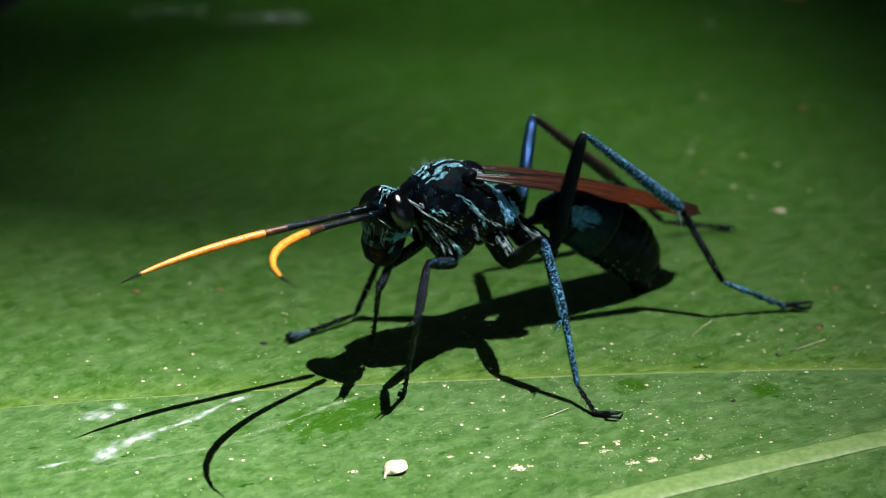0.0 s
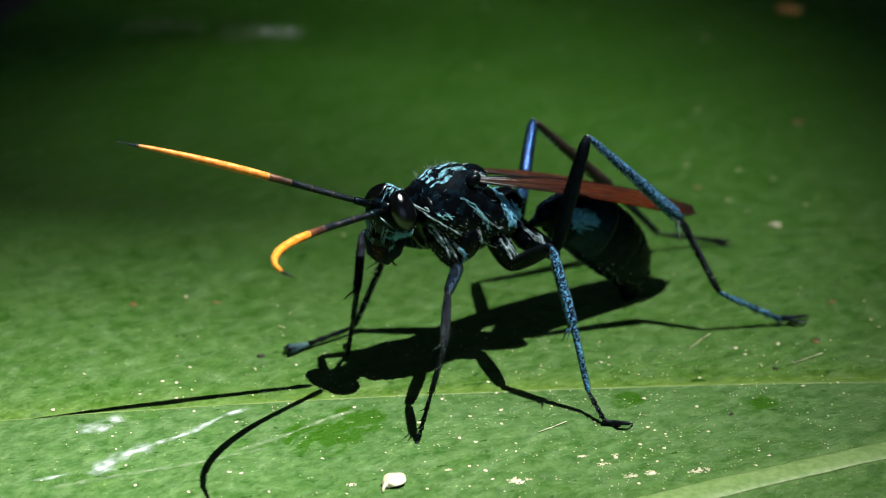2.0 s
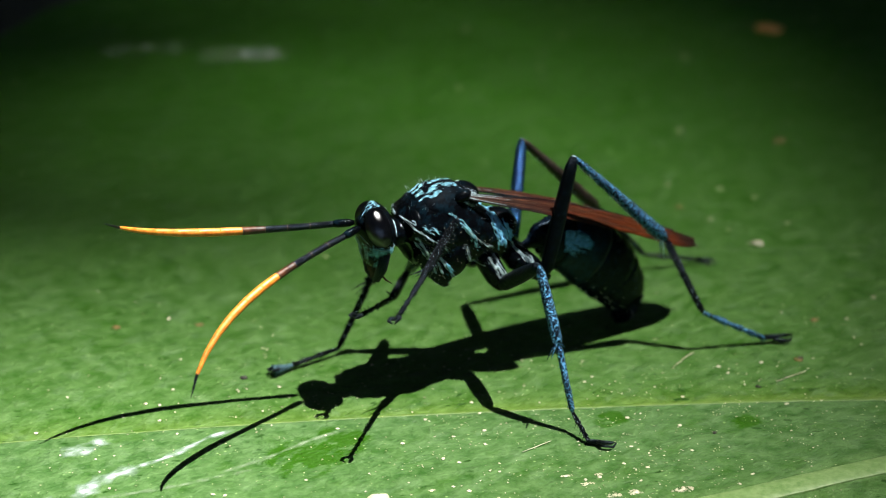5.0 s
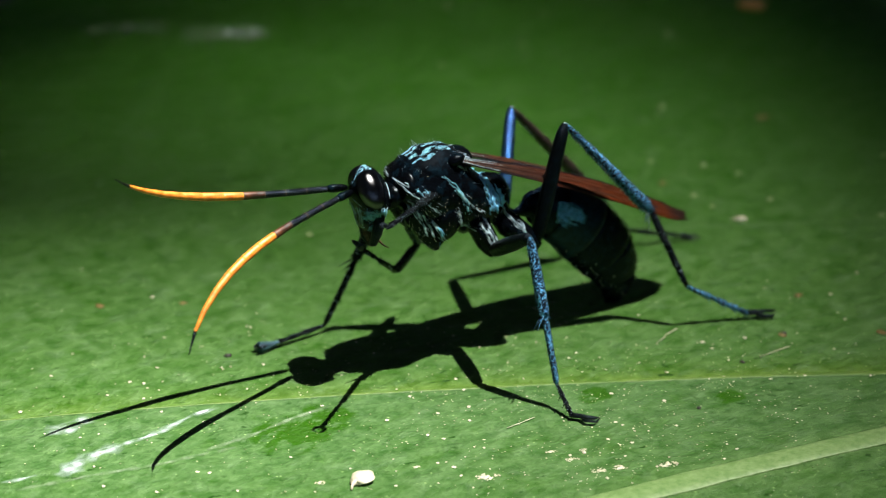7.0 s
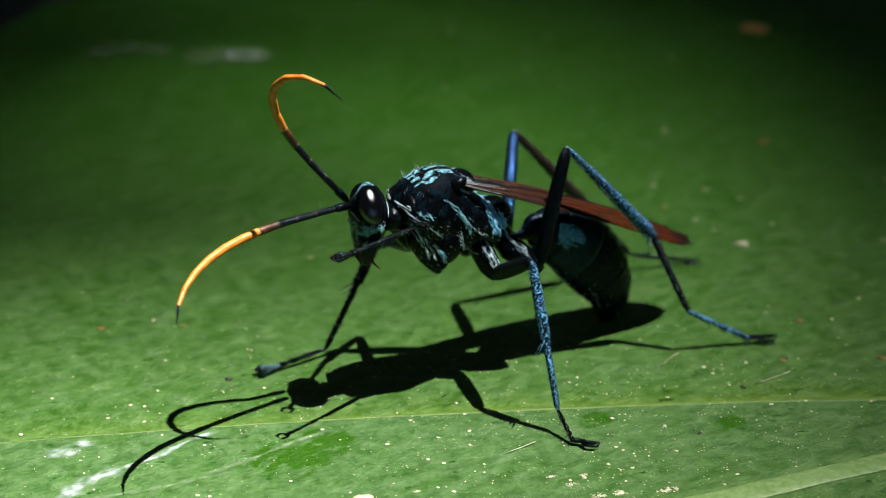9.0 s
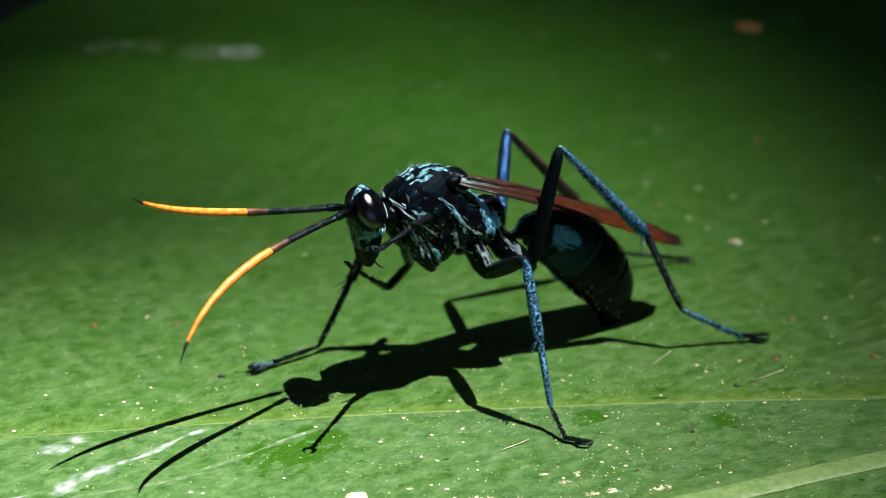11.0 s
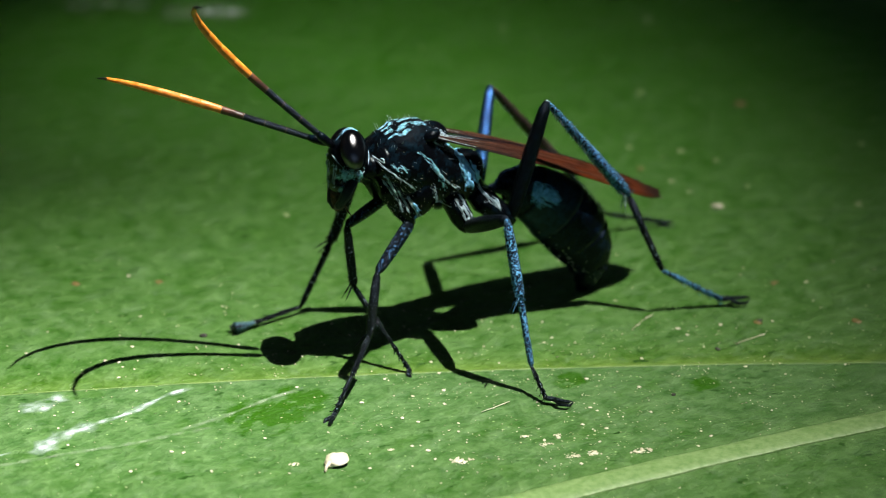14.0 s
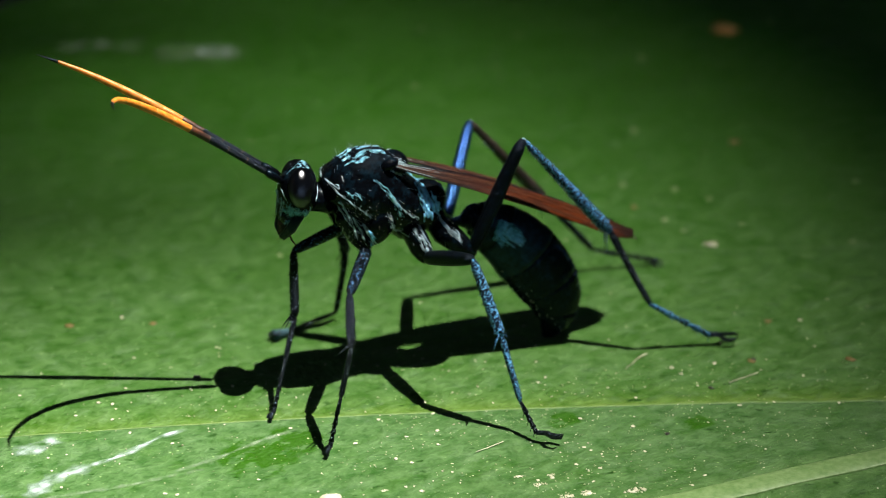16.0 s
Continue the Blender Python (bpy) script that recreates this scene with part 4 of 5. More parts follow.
for k in range(260):
    q = Vector((rnd.uniform(-7.5, 6.0), 3.6 * rnd.choice((1, -1)), rnd.uniform(-6.5, 3.0)))
    if noise.noise(q * 0.9) < 0.12:
        continue
    root = laid(q.x, q.y, q.z, -0.02)
    tip = laid(q.x - rnd.uniform(0.1, 0.5), q.y, q.z - rnd.uniform(0.0, 0.4), rnd.uniform(0.05, 0.25))
    bristle(bm, root, tip, rnd.uniform(0.01, 0.018))
part("body_hair", bm, SILVER, wasp, "fine grey body hair")
# bright blue hair stands in for the sunlit patch on the abdomen
for s in (1, -1):
    bm = bmesh.new()
    for k in range(3600):
        u, v = rnd.random(), rnd.gauss(0, 0.42)
        if rnd.random() < 0.9 * u * u + 0.5 * abs(v) or noise.noise(Vector((v * 5, u * 0.6, 3))) < -0.22:
            continue
        q = Vector((-12.3 - 3.0 * u - 0.6 * v, 3.4 * s, -4.3 - 1.7 * u + 1.6 * v))
        root = laid(q.x, q.y, q.z, -0.02, TAIL_SKIN)
        tip = laid(q.x - rnd.uniform(0.25, 0.5), q.y, q.z - rnd.uniform(0.05, 0.25), rnd.uniform(0.1, 0.28), TAIL_SKIN)
        bristle(bm, root, tip, rnd.uniform(0.02, 0.04))
    part("flank_hair", bm, FLANK_BLUE, TAIL_OB, "patch of short bright blue hair in place of a sunlit sheen")
bm = bmesh.new()
for k in range(70):
    f = rnd.random() ** 0.7
    q = laid(-12 - 9 * f + rnd.gauss(0, 0.4), rnd.uniform(0.5, 3.5) * rnd.choice((1, -1)), -9.5 - 8.5 * f + rnd.gauss(0, 0.6), 0.02, TAIL_SKIN)
    blob(bm, q, (rnd.uniform(0.04, 0.09),) * 3, (0, 0, 0), 5)
part("pollen", bm, FLECK, TAIL_OB, "pale pollen grains")


# ------------------------------------------------------------------ specks on the leaf
def fleck(x, y, size, mat, label, name="dust_fleck", height=0.25, group="dust flecks on the leaf", stretch=0.65):
    bm = bmesh.new()
    blob(bm, (0, 0, 0), (size, size * rnd.uniform(stretch - 0.15, stretch + 0.15), size * height), (0, 0, rnd.uniform(0, 180)), 14, 0.6, 1.5)
    ob = part(name, bm, mat)
    ob.location = (x * MM, y * MM, (blade_z(x, y) + size * height * 0.4) * MM)
    return tagged(ob, label, "fleck", group)


def crumbs(x, y, r):
    """A patch of crumbled dry matter: many small uneven grains lying close together."""
    bm = bmesh.new()
    for k in range(34):
        a, d = rnd.uniform(0, 6.28), rnd.random() ** 0.6
        px, py = r * d * math.cos(a), 0.5 * r * d * math.sin(a) + 0.15 * r * math.cos(a)
        g = rnd.uniform(0.07, 0.25) * r * (1.15 - 0.6 * d)
        blob(bm, (px, py, blade_z(x + px, y + py) + g * 0.15), (g, g * rnd.uniform(0.5, 0.9), g * 0.35), (0, 0, rnd.uniform(0, 180)), 8, 0.5, 2)
    ob = part("debris", bm, FLECK)
    ob.location = (x * MM, y * MM, 0)
    return tagged(ob, "patch of crumbled cream dry debris on the leaf", "debris", "debris patches on the leaf")


SPECKS_A = [(-36.2, -25.2), (-28.2, -26.7), (-26.8, -27.0), (-26.4, -28.0), (-25.2, -28.4), (-30.3, -29.3), (-26.6, -30.0), (-25.3, -17.2), (-16.6, -15.2), (-25.7, -23.8), (-24.7, -32.5), (-20.4, -34.9), (-33.6, -36.2), (-35.8, -36.8), (-32.3, -37.6), (-31.7, -40.1), (-30.5, -43.3), (-38.3, -45.9), (-29.3, -47.0), (-20.6, -44.6), (-19.4, -44.8), (-24.2, -48.3), (-16.6, -48.2), (-38.6, -32.2)]
SPECKS_B = [(-15.0, -23.3), (-27.1, -8.3), (-11.8, -41.9), (5.5, -35.2), (-9.3, -48.5), (2.3, -43.3), (3.1, -43.2), (3.8, -44.1), (4.5, -45.7), (2.3, -47.0), (1.4, -38.0), (2.9, -38.7), (-2.6, -35.0), (-7.2, -34.0), (-10.1, -33.3), (-9.0, -31.9), (2.4, -33.7), (5.5, -32.5), (10.5, -31.7), (5.1, -28.8), (4.3, -26.7), (11.1, -26.8), (-0.3, -30.1), (6.8, -40.6)]
SPECKS_C = [(-1.7, -47.5), (15.0, -42.2), (16.4, -41.7), (6.8, -39.0), (16.6, -21.7), (15.8, -22.7), (47.2, -4.6), (43.8, -9.4), (44.1, -13.5), (44.7, -15.1), (39.4, -18.0), (34.0, -18.8), (31.9, -23.5), (25.5, -25.8), (32.0, -27.9), (35.7, -27.4), (39.2, -26.7), (24.8, -31.8), (25.6, -36.8), (19.7, -35.9), (20.4, -36.5), (21.4, -37.2), (18.8, -39.2)]
SPECKS_D = [(21.1, -40.0), (20.3, -42.5), (18.3, -46.6), (30.2, -40.5), (31.1, -41.4), (29.7, -43.3), (19.7, -30.2), (45.8, -26.9), (42.8, -21.4), (29.6, -19.7), (30.4, -21.0), (48.8, 68.7), (31.9, 58.5), (29.6, 38.1), (27.3, 23.3), (33.2, 22.4), (36.8, 20.1), (31.5, 14.5), (33.2, 11.8), (51.6, 9.2), (39.8, 13.6), (53.9, 24.6), (5, 67), (17, 65), (14, 56), (4, 50), (-11, 6), (-17, -15)]
for x, y in SPECKS_A + SPECKS_B + SPECKS_C + SPECKS_D:
    if y > 5:
        fleck(x, y, rnd.uniform(0.3, 0.44), DUST, "small dull greenish fleck lying on the leaf")
    else:
        fleck(x, y, rnd.uniform(0.13, 0.27), FLECK, "tiny cream dry fleck lying on the leaf")
bm = bmesh.new()
blob(bm, (0, 0, 0.42), (1.2, 1.05, 0.34), (4, -5, 20), 22, 0.22, 1.4)
tube(bm, [(-0.6, -0.6, 0.42), (-0.9, -1.1, 0.3), (-1.0, -1.7, 0.1)], [0.22, 0.17, 0.1], 8)
crumb = part("crumb", bm, FLECK)
crumb.location = (-4.9 * MM, -46.6 * MM, blade_z(-4.9, -46.6) * MM)
tagged(crumb, "large cream crumb of dry debris with a short stalk", "debris")
for x, y, r in ((7.0, -46.0, 1.25), (24.2, -44.3, 1.1), (19.6, -44.6, 0.9), (35.8, 8.6, 0.75), (13.2, -41.5, 0.6), (15.2, -43.0, 0.7), (17.6, -45.2, 0.75), (16.3, -41.2, 0.5), (-8.9, -46.8, 0.6), (0.3, -44.0, 0.45)):
    crumbs(x, y, r)
fleck(36.2, 8.2, 0.62, FLECK, "white crumb of dry debris on the leaf", height=0.5)
RUST = vein_material("rust_spot", (0.09, 0.065, 0.02), (0.2, 0.13, 0.04), 1500)
OCHRE = vein_material("ochre_crumb", (0.4, 0.2, 0.05), (0.62, 0.34, 0.1), 900)
for x, y, r in ((40.5, -9.6, 0.5), (37.8, -18.3, 0.5), (48.0, -17.9, 0.6), (28.2, 17.8, 0.45), (41.0, 35.2, 0.7), (-23.9, -9.6, 0.4), (-32.5, -10.1, 0.5), (42.7, 66.4, 1.7)):
    fleck(x, y, r, RUST if y < 60 else OCHRE, "rusty orange crumb on the leaf", height=0.12)
PITCH = vein_material("dark_speck", (0.012, 0.012, 0.01), (0.03, 0.025, 0.02))
for x, y, r in ((38.0, -18.0, 0.3), (33.2, -24.0, 0.3), (-18.6, -21.5, 0.4), (28.1, -33.4, 0.25)):
    fleck(x, y, r, PITCH, "black speck of dirt on the leaf", height=0.4, group="dark specks on the leaf")

def film_material(name, colour, most):
    """A dried film that thins out to nothing: opaque where the mesh's film value is high."""
    m, n, l, p = material(name, colour, 0.4)
    a = n.new("ShaderNodeAttribute")
    a.attribute_name = "film"
    k = n.new("ShaderNodeMath")
    k.operation, k.use_clamp = "MULTIPLY", True
    l.new(a.outputs["Fac"], k.inputs[0])
    l.new(grain(n, l, coords(n, l, (0.5, 1, 1), radians(35)), 900, 4, 0.3, 0.72), k.inputs[1])
    top = n.new("ShaderNodeMath")
    top.operation = "MULTIPLY"
    top.inputs[1].default_value = most
    l.new(k.outputs[0], top.inputs[0])
    l.new(top.outputs[0], p.inputs["Alpha"])
    relief(n, l, p, grain(n, l, coords(n, l), 1500, 3), 0.4, 0.0001)
    return m


FAINT = film_material("faint_milky_film", (0.26, 0.35, 0.22), 0.5)
STAIN = film_material("dried_milky_film", (0.36, 0.46, 0.41), 1.0)


def streak(points, width, name, label, mat=STAIN):
    """A thin dried smear: a film along a line, uneven in width and thickness."""
    fine = []
    for (xa, ya), (xb, yb) in zip(points, points[1:]):
        n = max(2, int(math.hypot(xb - xa, yb - ya) / 0.2))
        fine += [(xa + (xb - xa) * k / n, ya + (yb - ya) * k / n) for k in range(n)]
    fine.append(points[-1])
    seed, across = rnd.uniform(0, 50), 9
    verts, faces, film = [], [], []
    for i, (x, y) in enumerate(fine):
        (xa, ya), (xb, yb) = fine[max(0, i - 4)], fine[min(len(fine) - 1, i + 4)]
        d = Vector((xb - xa, yb - ya)).normalized()
        end = min(1.0, i / 6, (len(fine) - 1 - i) / 6)
        wide = width * 1.7 * (1 + 0.7 * noise.noise(Vector((x * 0.7 + seed, y * 0.7, 1))))
        for j in range(across):
            s = -1 + 2 * j / (across - 1)
            px, py = x - d.y * s * wide, y + d.x * s * wide
            verts.append(Vector((px, py, blade_z(px, py) + 0.035)) * MM)
            thick = 0.75 + 1.2 * noise.noise(Vector((px * 0.9 + seed, py * 0.9, 5)))
            film.append(max(0.0, (1 - abs(s) ** 1.4) * end * thick * 1.6))
    for i in range(len(fine) - 1):
        for j in range(across - 1):
            k = i * across + j
            faces.append((k, k + 1, k + across + 1, k + across))
    me = bpy.data.meshes.new(name)
    me.from_pydata(verts, [], faces)
    me.attributes.new("film", "FLOAT", "POINT").data.foreach_set("value", film)
    me.materials.append(mat)
    for f in me.polygons:
        f.use_smooth = True
    return tagged(new(name, me), label, "streak", "dried streaks on the leaf")


streak([(-33.5, -45.3), (-32.8, -43.8), (-31.4, -41.7), (-29.8, -40.3), (-27.9, -39.4)], 0.7, "dried_streak", "milky white dried streak on the leaf")
streak([(-29.8, -40.3), (-26.0, -37.9), (-24.1, -36.2), (-21.9, -33.8), (-19.1, -31.7)], 0.26, "dried_streak", "thin pale streak on the leaf")
streak([(-36.0, -36.2), (-34.0, -36.0), (-31.5, -33.5)], 0.9, "dried_streak", "milky dried patch on the leaf")
streak([(-37.5, -47.5), (-31.0, -45.2), (-24.0, -42.9), (-17.0, -39.9)], 0.2, "dried_streak", "thin faint dried streak on the leaf", FAINT)
streak([(-20.1, -40.6), (-15.4, -37.4), (-11.9, -34.5), (-8.0, -32.0)], 0.2, "dried_streak", "thin faint dried streak on the leaf", FAINT)
streak([(-39.2, -46.0), (-37.5, -45.5), (-35.7, -44.7)], 0.2, "dried_streak", "thin pale streak on the leaf")
# pale smears across the far end of the blade
streak([(-40, 61.5), (-34, 62.5), (-29, 62.0)], 1.0, "dried_streak", "faint pale patch on the leaf", FAINT)
streak([(-28, 60.0), (-22.3, 60.1), (-16.5, 60.2)], 1.5, "dried_streak", "pale streak on the leaf", FAINT)
streak([(-23.5, 60.2), (-20.5, 60.1), (-17.5, 60.2)], 0.8, "dried_streak", "pale streak on the leaf")
for line in ([(25.0, -19.7), (25.7, -18.9), (26.0, -18.2), (27.2, -16.9)], [(35.1, -23.1), (36.7, -22.0), (38.3, -21.0)], [(9.1, -37.0), (10.4, -36.1), (11.9, -34.9)]):
    bm = bmesh.new()
    tube(bm, [(x, y, blade_z(x, y) + 0.12) for x, y in line], [0.045] * len(line), 6)
    tagged(part("fibre", bm, FLECK), "fine white plant fibre lying on the leaf", "fibre", "fibres on the leaf")
def dust(name, count, mat, sizes, label):
    bm = bmesh.new()
    for k in range(count):
        x, y = rnd.uniform(-70, 75), rnd.uniform(-58, 60)
        if k % 5:
            x, y = rnd.gauss(16, 24), rnd.gauss(-34, 11)
        if noise.noise(Vector((x / 5, y / 5, 6))) < -0.15:
            continue
        r = rnd.choice(sizes)
        blob(bm, (x, y, blade_z(x, y) + r * 0.2), (r, r * rnd.uniform(0.5, 1.0), r * 0.5), (0, 0, rnd.uniform(0, 180)), 6, 0.5, 2)
    return tagged(part(name, bm, mat), label, "dust", kind="stuff")


dust("dust", 1500, FLECK, (0.045, 0.05, 0.06, 0.07, 0.09, 0.12), "fine cream dust scattered over the leaf")
dust("leaf_scale", 1500, DUST, (0.05, 0.06, 0.07, 0.09, 0.12), "greenish fine scales and dust on the leaf")


# ------------------------------------------------------------------ movement
def hold(rows, **copies):
    """A table with rows added that repeat a pose: hold(rows, t0_1=0) holds the pose of 0 s at 0.1 s."""
    poses = {row[0]: row[1:] for row in rows}
    extra = [(float(k[1:].replace("_", ".")), *poses[src]) for k, src in copies.items()]
    return sorted(rows + extra)


# The body: seconds, millimetres forward and up, degrees of turn and of pitch.
BODY_1 = [
    (0, 2.25, -3.15, 2.56, -3.17),
    (0.5, 1.52, -2.91, 1.10, -2.42),
    (1, 3.35, -1.17, 1.32, -3.49),
    (1.5, 3.45, -1.29, 0.41, -2.60),
    (2, 1.67, -2.22, 4.90, -3.27),
    (2.5, 1.25, -2.56, 2.83, -0.80),
    (3, 1.68, -2.27, 3.06, -1.98),
    (3.5, 1.38, -2.50, 0.34, -2.42),
    (4, 1.29, -2.47, 0.06, -2.42),
    (6.5, -0.30, -1.00, -0.28, 0.32),
    (7, -0.30, -0.79, -0.61, 0.42),
    (7.5, -0.43, -0.85, -0.76, 0.36),
    (8, -0.41, -0.70, -1.38, 0.46),
    (8.5, -0.41, -0.68, -0.70, 1.00),
    (9, -0.42, -0.73, -0.89, 0.43),
]
BODY_2 = [
    (11.5, -0.46, -0.83, -0.24, 1.07),
    (12, -0.47, -0.88, -0.83, 0.30),
    (12.5, -0.50, -0.88, -1.27, 0.66),
    (13, -0.53, -0.68, -1.57, 0.66),
    (13.5, -0.40, -0.62, -1.75, 0.33),
    (14, 0.02, 0.08, -0.04, 0.30),
    (14.5, -0.00, -0.00, 0.02, -0.00),
    (15, 0.01, -0.02, 0.12, -0.26),
    (15.5, 2.13, 0.75, -5.97, 0.66),
    (16, 2.16, 0.7, -6.06, 0.77),
]
BODY = hold(BODY_1 + BODY_2, t0_1=0, t0_35=0.5, t0_85=0.5, t1_8=1.5, t13_7=13.5, t13_9=14, t15_1=15, t15_3=15.5)
# The head: seconds, degrees of turn, nod and tilt, shift of the neck.
HEAD_1 = [
    (0, 24.88, -0.24, 9.58, 0.23, 0.35, -0.72),
    (0.5, -1.87, -2.17, 12.79, -0.01, 0.59, -0.97),
    (1, -4.52, -6.47, 10.61, -0.15, 0.57, -0.85),
    (1.5, -4.50, -6.04, 7.87, -0.17, 0.57, -0.85),
    (2, 14.87, -0.47, 3.02, 0.13, 0.11, -0.30),
    (2.5, -4.69, 1.59, 6.27, -0.06, 0.44, -0.71),
    (3, -5.62, -1.60, 6.42, -0.01, 0.40, -0.68),
    (3.5, -7.06, -0.07, 6.97, 0.01, 0.29, -0.52),
    (4, -6.72, -3.91, 6.97, 0.11, 0.36, -0.71),
    (4.6, -7.06, -0.07, 6.97, 0.01, 0.29, -0.52),
    (5.2, -2.86, 12.93, 6.57, -0.03, 0.44, -0.79),
    (5.8, -2.07, -3.81, 13.11, -0.29, 0.51, -0.66),
]
HEAD_2 = [
    (6.5, 13.33, 5.28, 12.46, -0.60, 0.43, -0.20),
    (7, -2.86, 12.93, 6.57, -0.03, 0.44, -0.79),
    (7.5, -9.74, 5.61, 13.83, -0.19, 0.46, -0.69),
    (8, -7.53, -3.10, 15.99, -0.05, 0.37, -0.66),
    (8.5, -2.07, -3.81, 13.11, -0.29, 0.51, -0.66),
    (9, -6.54, 3.98, 11.19, 0.17, 0.31, -0.72),
    (9.7, -7.53, -3.10, 15.99, -0.05, 0.37, -0.66),
    (10.3, -2.66, 9.21, 17.14, -0.20, 0.34, -0.44),
    (10.9, -2.86, 12.93, 6.57, -0.03, 0.44, -0.79),
    (11.5, 16.23, -1.26, 6.97, 0.08, 0.28, -0.56),
    (12, -2.66, 9.21, 17.14, -0.20, 0.34, -0.44),
    (12.5, -6.84, 5.31, 12.76, -0.08, 0.25, -0.40),
]
HEAD_3 = [
    (13, -6.71, 4.43, 17.47, -0.02, 0.34, -0.63),
    (13.5, -8.59, -4.30, 16.42, -0.17, 0.39, -0.58),
    (14, -6.67, -5.04, 11.25, -0.33, 0.42, -0.46),
    (14.5, -6.79, -5.20, 11.21, -0.30, 0.40, -0.45),
    (15, -6.85, -6.44, 12.20, -0.31, 0.41, -0.47),
    (15.5, -5.43, -2.96, 9.84, 0.28, 0.37, -1.27),
    (16, -5.76, -4.04, 10.34, 0.27, 0.38, -1.29),
]
HEAD = hold(HEAD_1 + HEAD_2 + HEAD_3, t0_1=0, t0_3=0.5, t0_85=0.5, t1_8=1.5, t2_1=2, t7_25=7, t7_4=7.5, t7_8=8, t8_1=8, t8_3=8.5, t11_4=11.5, t11_6=12, t13_7=13.5, t13_9=14, t15_1=15, t15_3=15.5)
# The abdomen: seconds, degrees up and sideways.
TAIL_1 = [
    (0, 6.7, 1.9),
    (0.5, 6.7, -1.9),
    (1, 2.9, -2.7),
    (1.5, 1.7, 1.3),
    (2, 4.1, -0.6),
    (2.5, 7.5, -3.8),
    (3, 5.2, -3.5),
    (3.5, 6.2, 1.2),
    (4, 5.4, -5.2),
    (6.5, 3.4, -3.6),
    (7, 2.8, -0.3),
    (7.5, 3.0, -3.0),
    (8, 2.4, -5.6),
    (8.5, 2.9, -2.3),
    (9, 2.4, -6.8),
    (11.5, 3.6, 1.6),
    (12, 2.9, -4.4),
    (12.5, 3.1, 0.4),
    (13, 2.5, -6.2),
    (13.5, 2.1, -2.2),
    (14, 0.3, 3.7),
    (14.5, 0.1, 4.4),
    (15, -0.3, 3.8),
    (15.5, -1.7, 10.6),
    (16, -2.3, 8.8),
]
TAIL = hold(TAIL_1, t15_1=15, t15_3=15.5)
# The antennae: seconds, turn and rise, curl upward and sideways, turn and rise of the scape (radians).
LEFT_ANTENNA_1 = [
    (0, 0.31, 0.24, -0.06, 1.36, 0.31, 0.24),
    (0.5, 0.19, 0.02, -0.59, 0.72, 0.19, 0.02),
    (1, 0.25, 0.56, -0.51, 0.53, 0.25, 0.56),
    (1.5, 0.19, 0.54, -0.35, 0.74, 0.19, 0.54),
    (2, 0.27, 0.20, 0.14, 1.34, 0.27, 0.20),
    (2.5, 0.26, -0.09, -0.74, 0.52, 0.26, -0.09),
    (3, 0.10, 0.15, -0.60, 0.80, 0.10, 0.15),
    (3.5, 0.10, -0.17, -0.62, 0.41, 0.10, -0.17),
    (4, 0.12, -0.05, -0.80, 0.52, 0.12, -0.05),
    (4.6, 0.10, -0.17, -0.62, 0.41, 0.10, -0.17),
    (5.2, 0.35, -0.04, -0.90, 0.20, 0.35, -0.04),
    (5.8, 0.51, 0.18, 0.01, 1.29, 0.08, 0.04),
]
LEFT_ANTENNA_2 = [
    (6.5, 0.34, -0.28, -1.16, 0.20, 0.34, -0.28),
    (7, 0.35, -0.04, -0.90, 0.20, 0.35, -0.04),
    (7.5, 0.24, -1.00, -1.54, -0.16, 0.24, -1.00),
    (8, 0.48, -1.97, -0.41, -0.36, 0.38, 0.33),
    (8.5, 0.51, 0.18, 0.01, 1.29, 0.08, 0.04),
    (9, 0.14, 0.04, -0.57, 0.84, 0.14, 0.04),
    (9.7, 0.48, -1.97, -0.41, -0.36, 0.38, 0.33),
    (10.3, 0.24, -0.05, -0.26, 1.72, 0.44, 0.17),
    (10.9, 0.35, -0.04, -0.90, 0.20, 0.35, -0.04),
    (11.5, 0.12, 0.26, -0.36, 0.15, 0.12, 0.26),
    (12, 0.24, -0.05, -0.26, 1.72, 0.44, 0.17),
    (12.5, 0.76, -0.07, -1.30, 0.75, 0.76, -0.07),
]
LEFT_ANTENNA_3 = [
    (13, 1.24, -0.06, -0.27, 0.17, 0.74, 0.16),
    (13.5, -0.00, -2.10, -0.04, -0.28, -0.17, 0.21),
    (14, -0.58, 0.71, 0.95, 1.37, -0.58, 0.71),
    (14.5, -0.54, 0.72, 0.91, 1.31, -0.54, 0.72),
    (15, -0.30, 0.69, 0.56, 1.22, -0.30, 0.69),
    (15.5, 0.28, -0.32, -0.54, 0.38, 0.28, -0.32),
    (16, -0.27, 0.60, 0.19, 1.53, -0.27, 0.60),
]
LEFT_ANTENNA_4 = [
    (2.2, 0.26, -0.38, -0.62, 0.5, 0.26, -0.38),
    (2.3, 0.26, -0.38, -0.62, 0.5, 0.26, -0.38),
    (15.4, 0.28, -0.42, -0.4, 0.3, 0.28, -0.42),
    (15.8, 0.1, 0.12, -0.3, 0.7, 0.1, 0.12),
]
LEFT_ANTENNA = hold(LEFT_ANTENNA_1 + LEFT_ANTENNA_2 + LEFT_ANTENNA_3 + LEFT_ANTENNA_4, t0_1=0, t0_35=0.5, t0_8=0.5, t1_1=1.5, t1_75=1.5, t2_9=3, t7_25=7, t7_8=8, t8_1=8, t8_3=8.5, t13_1=13, t13_6=13.5, t13_9=14, t15_1=15)
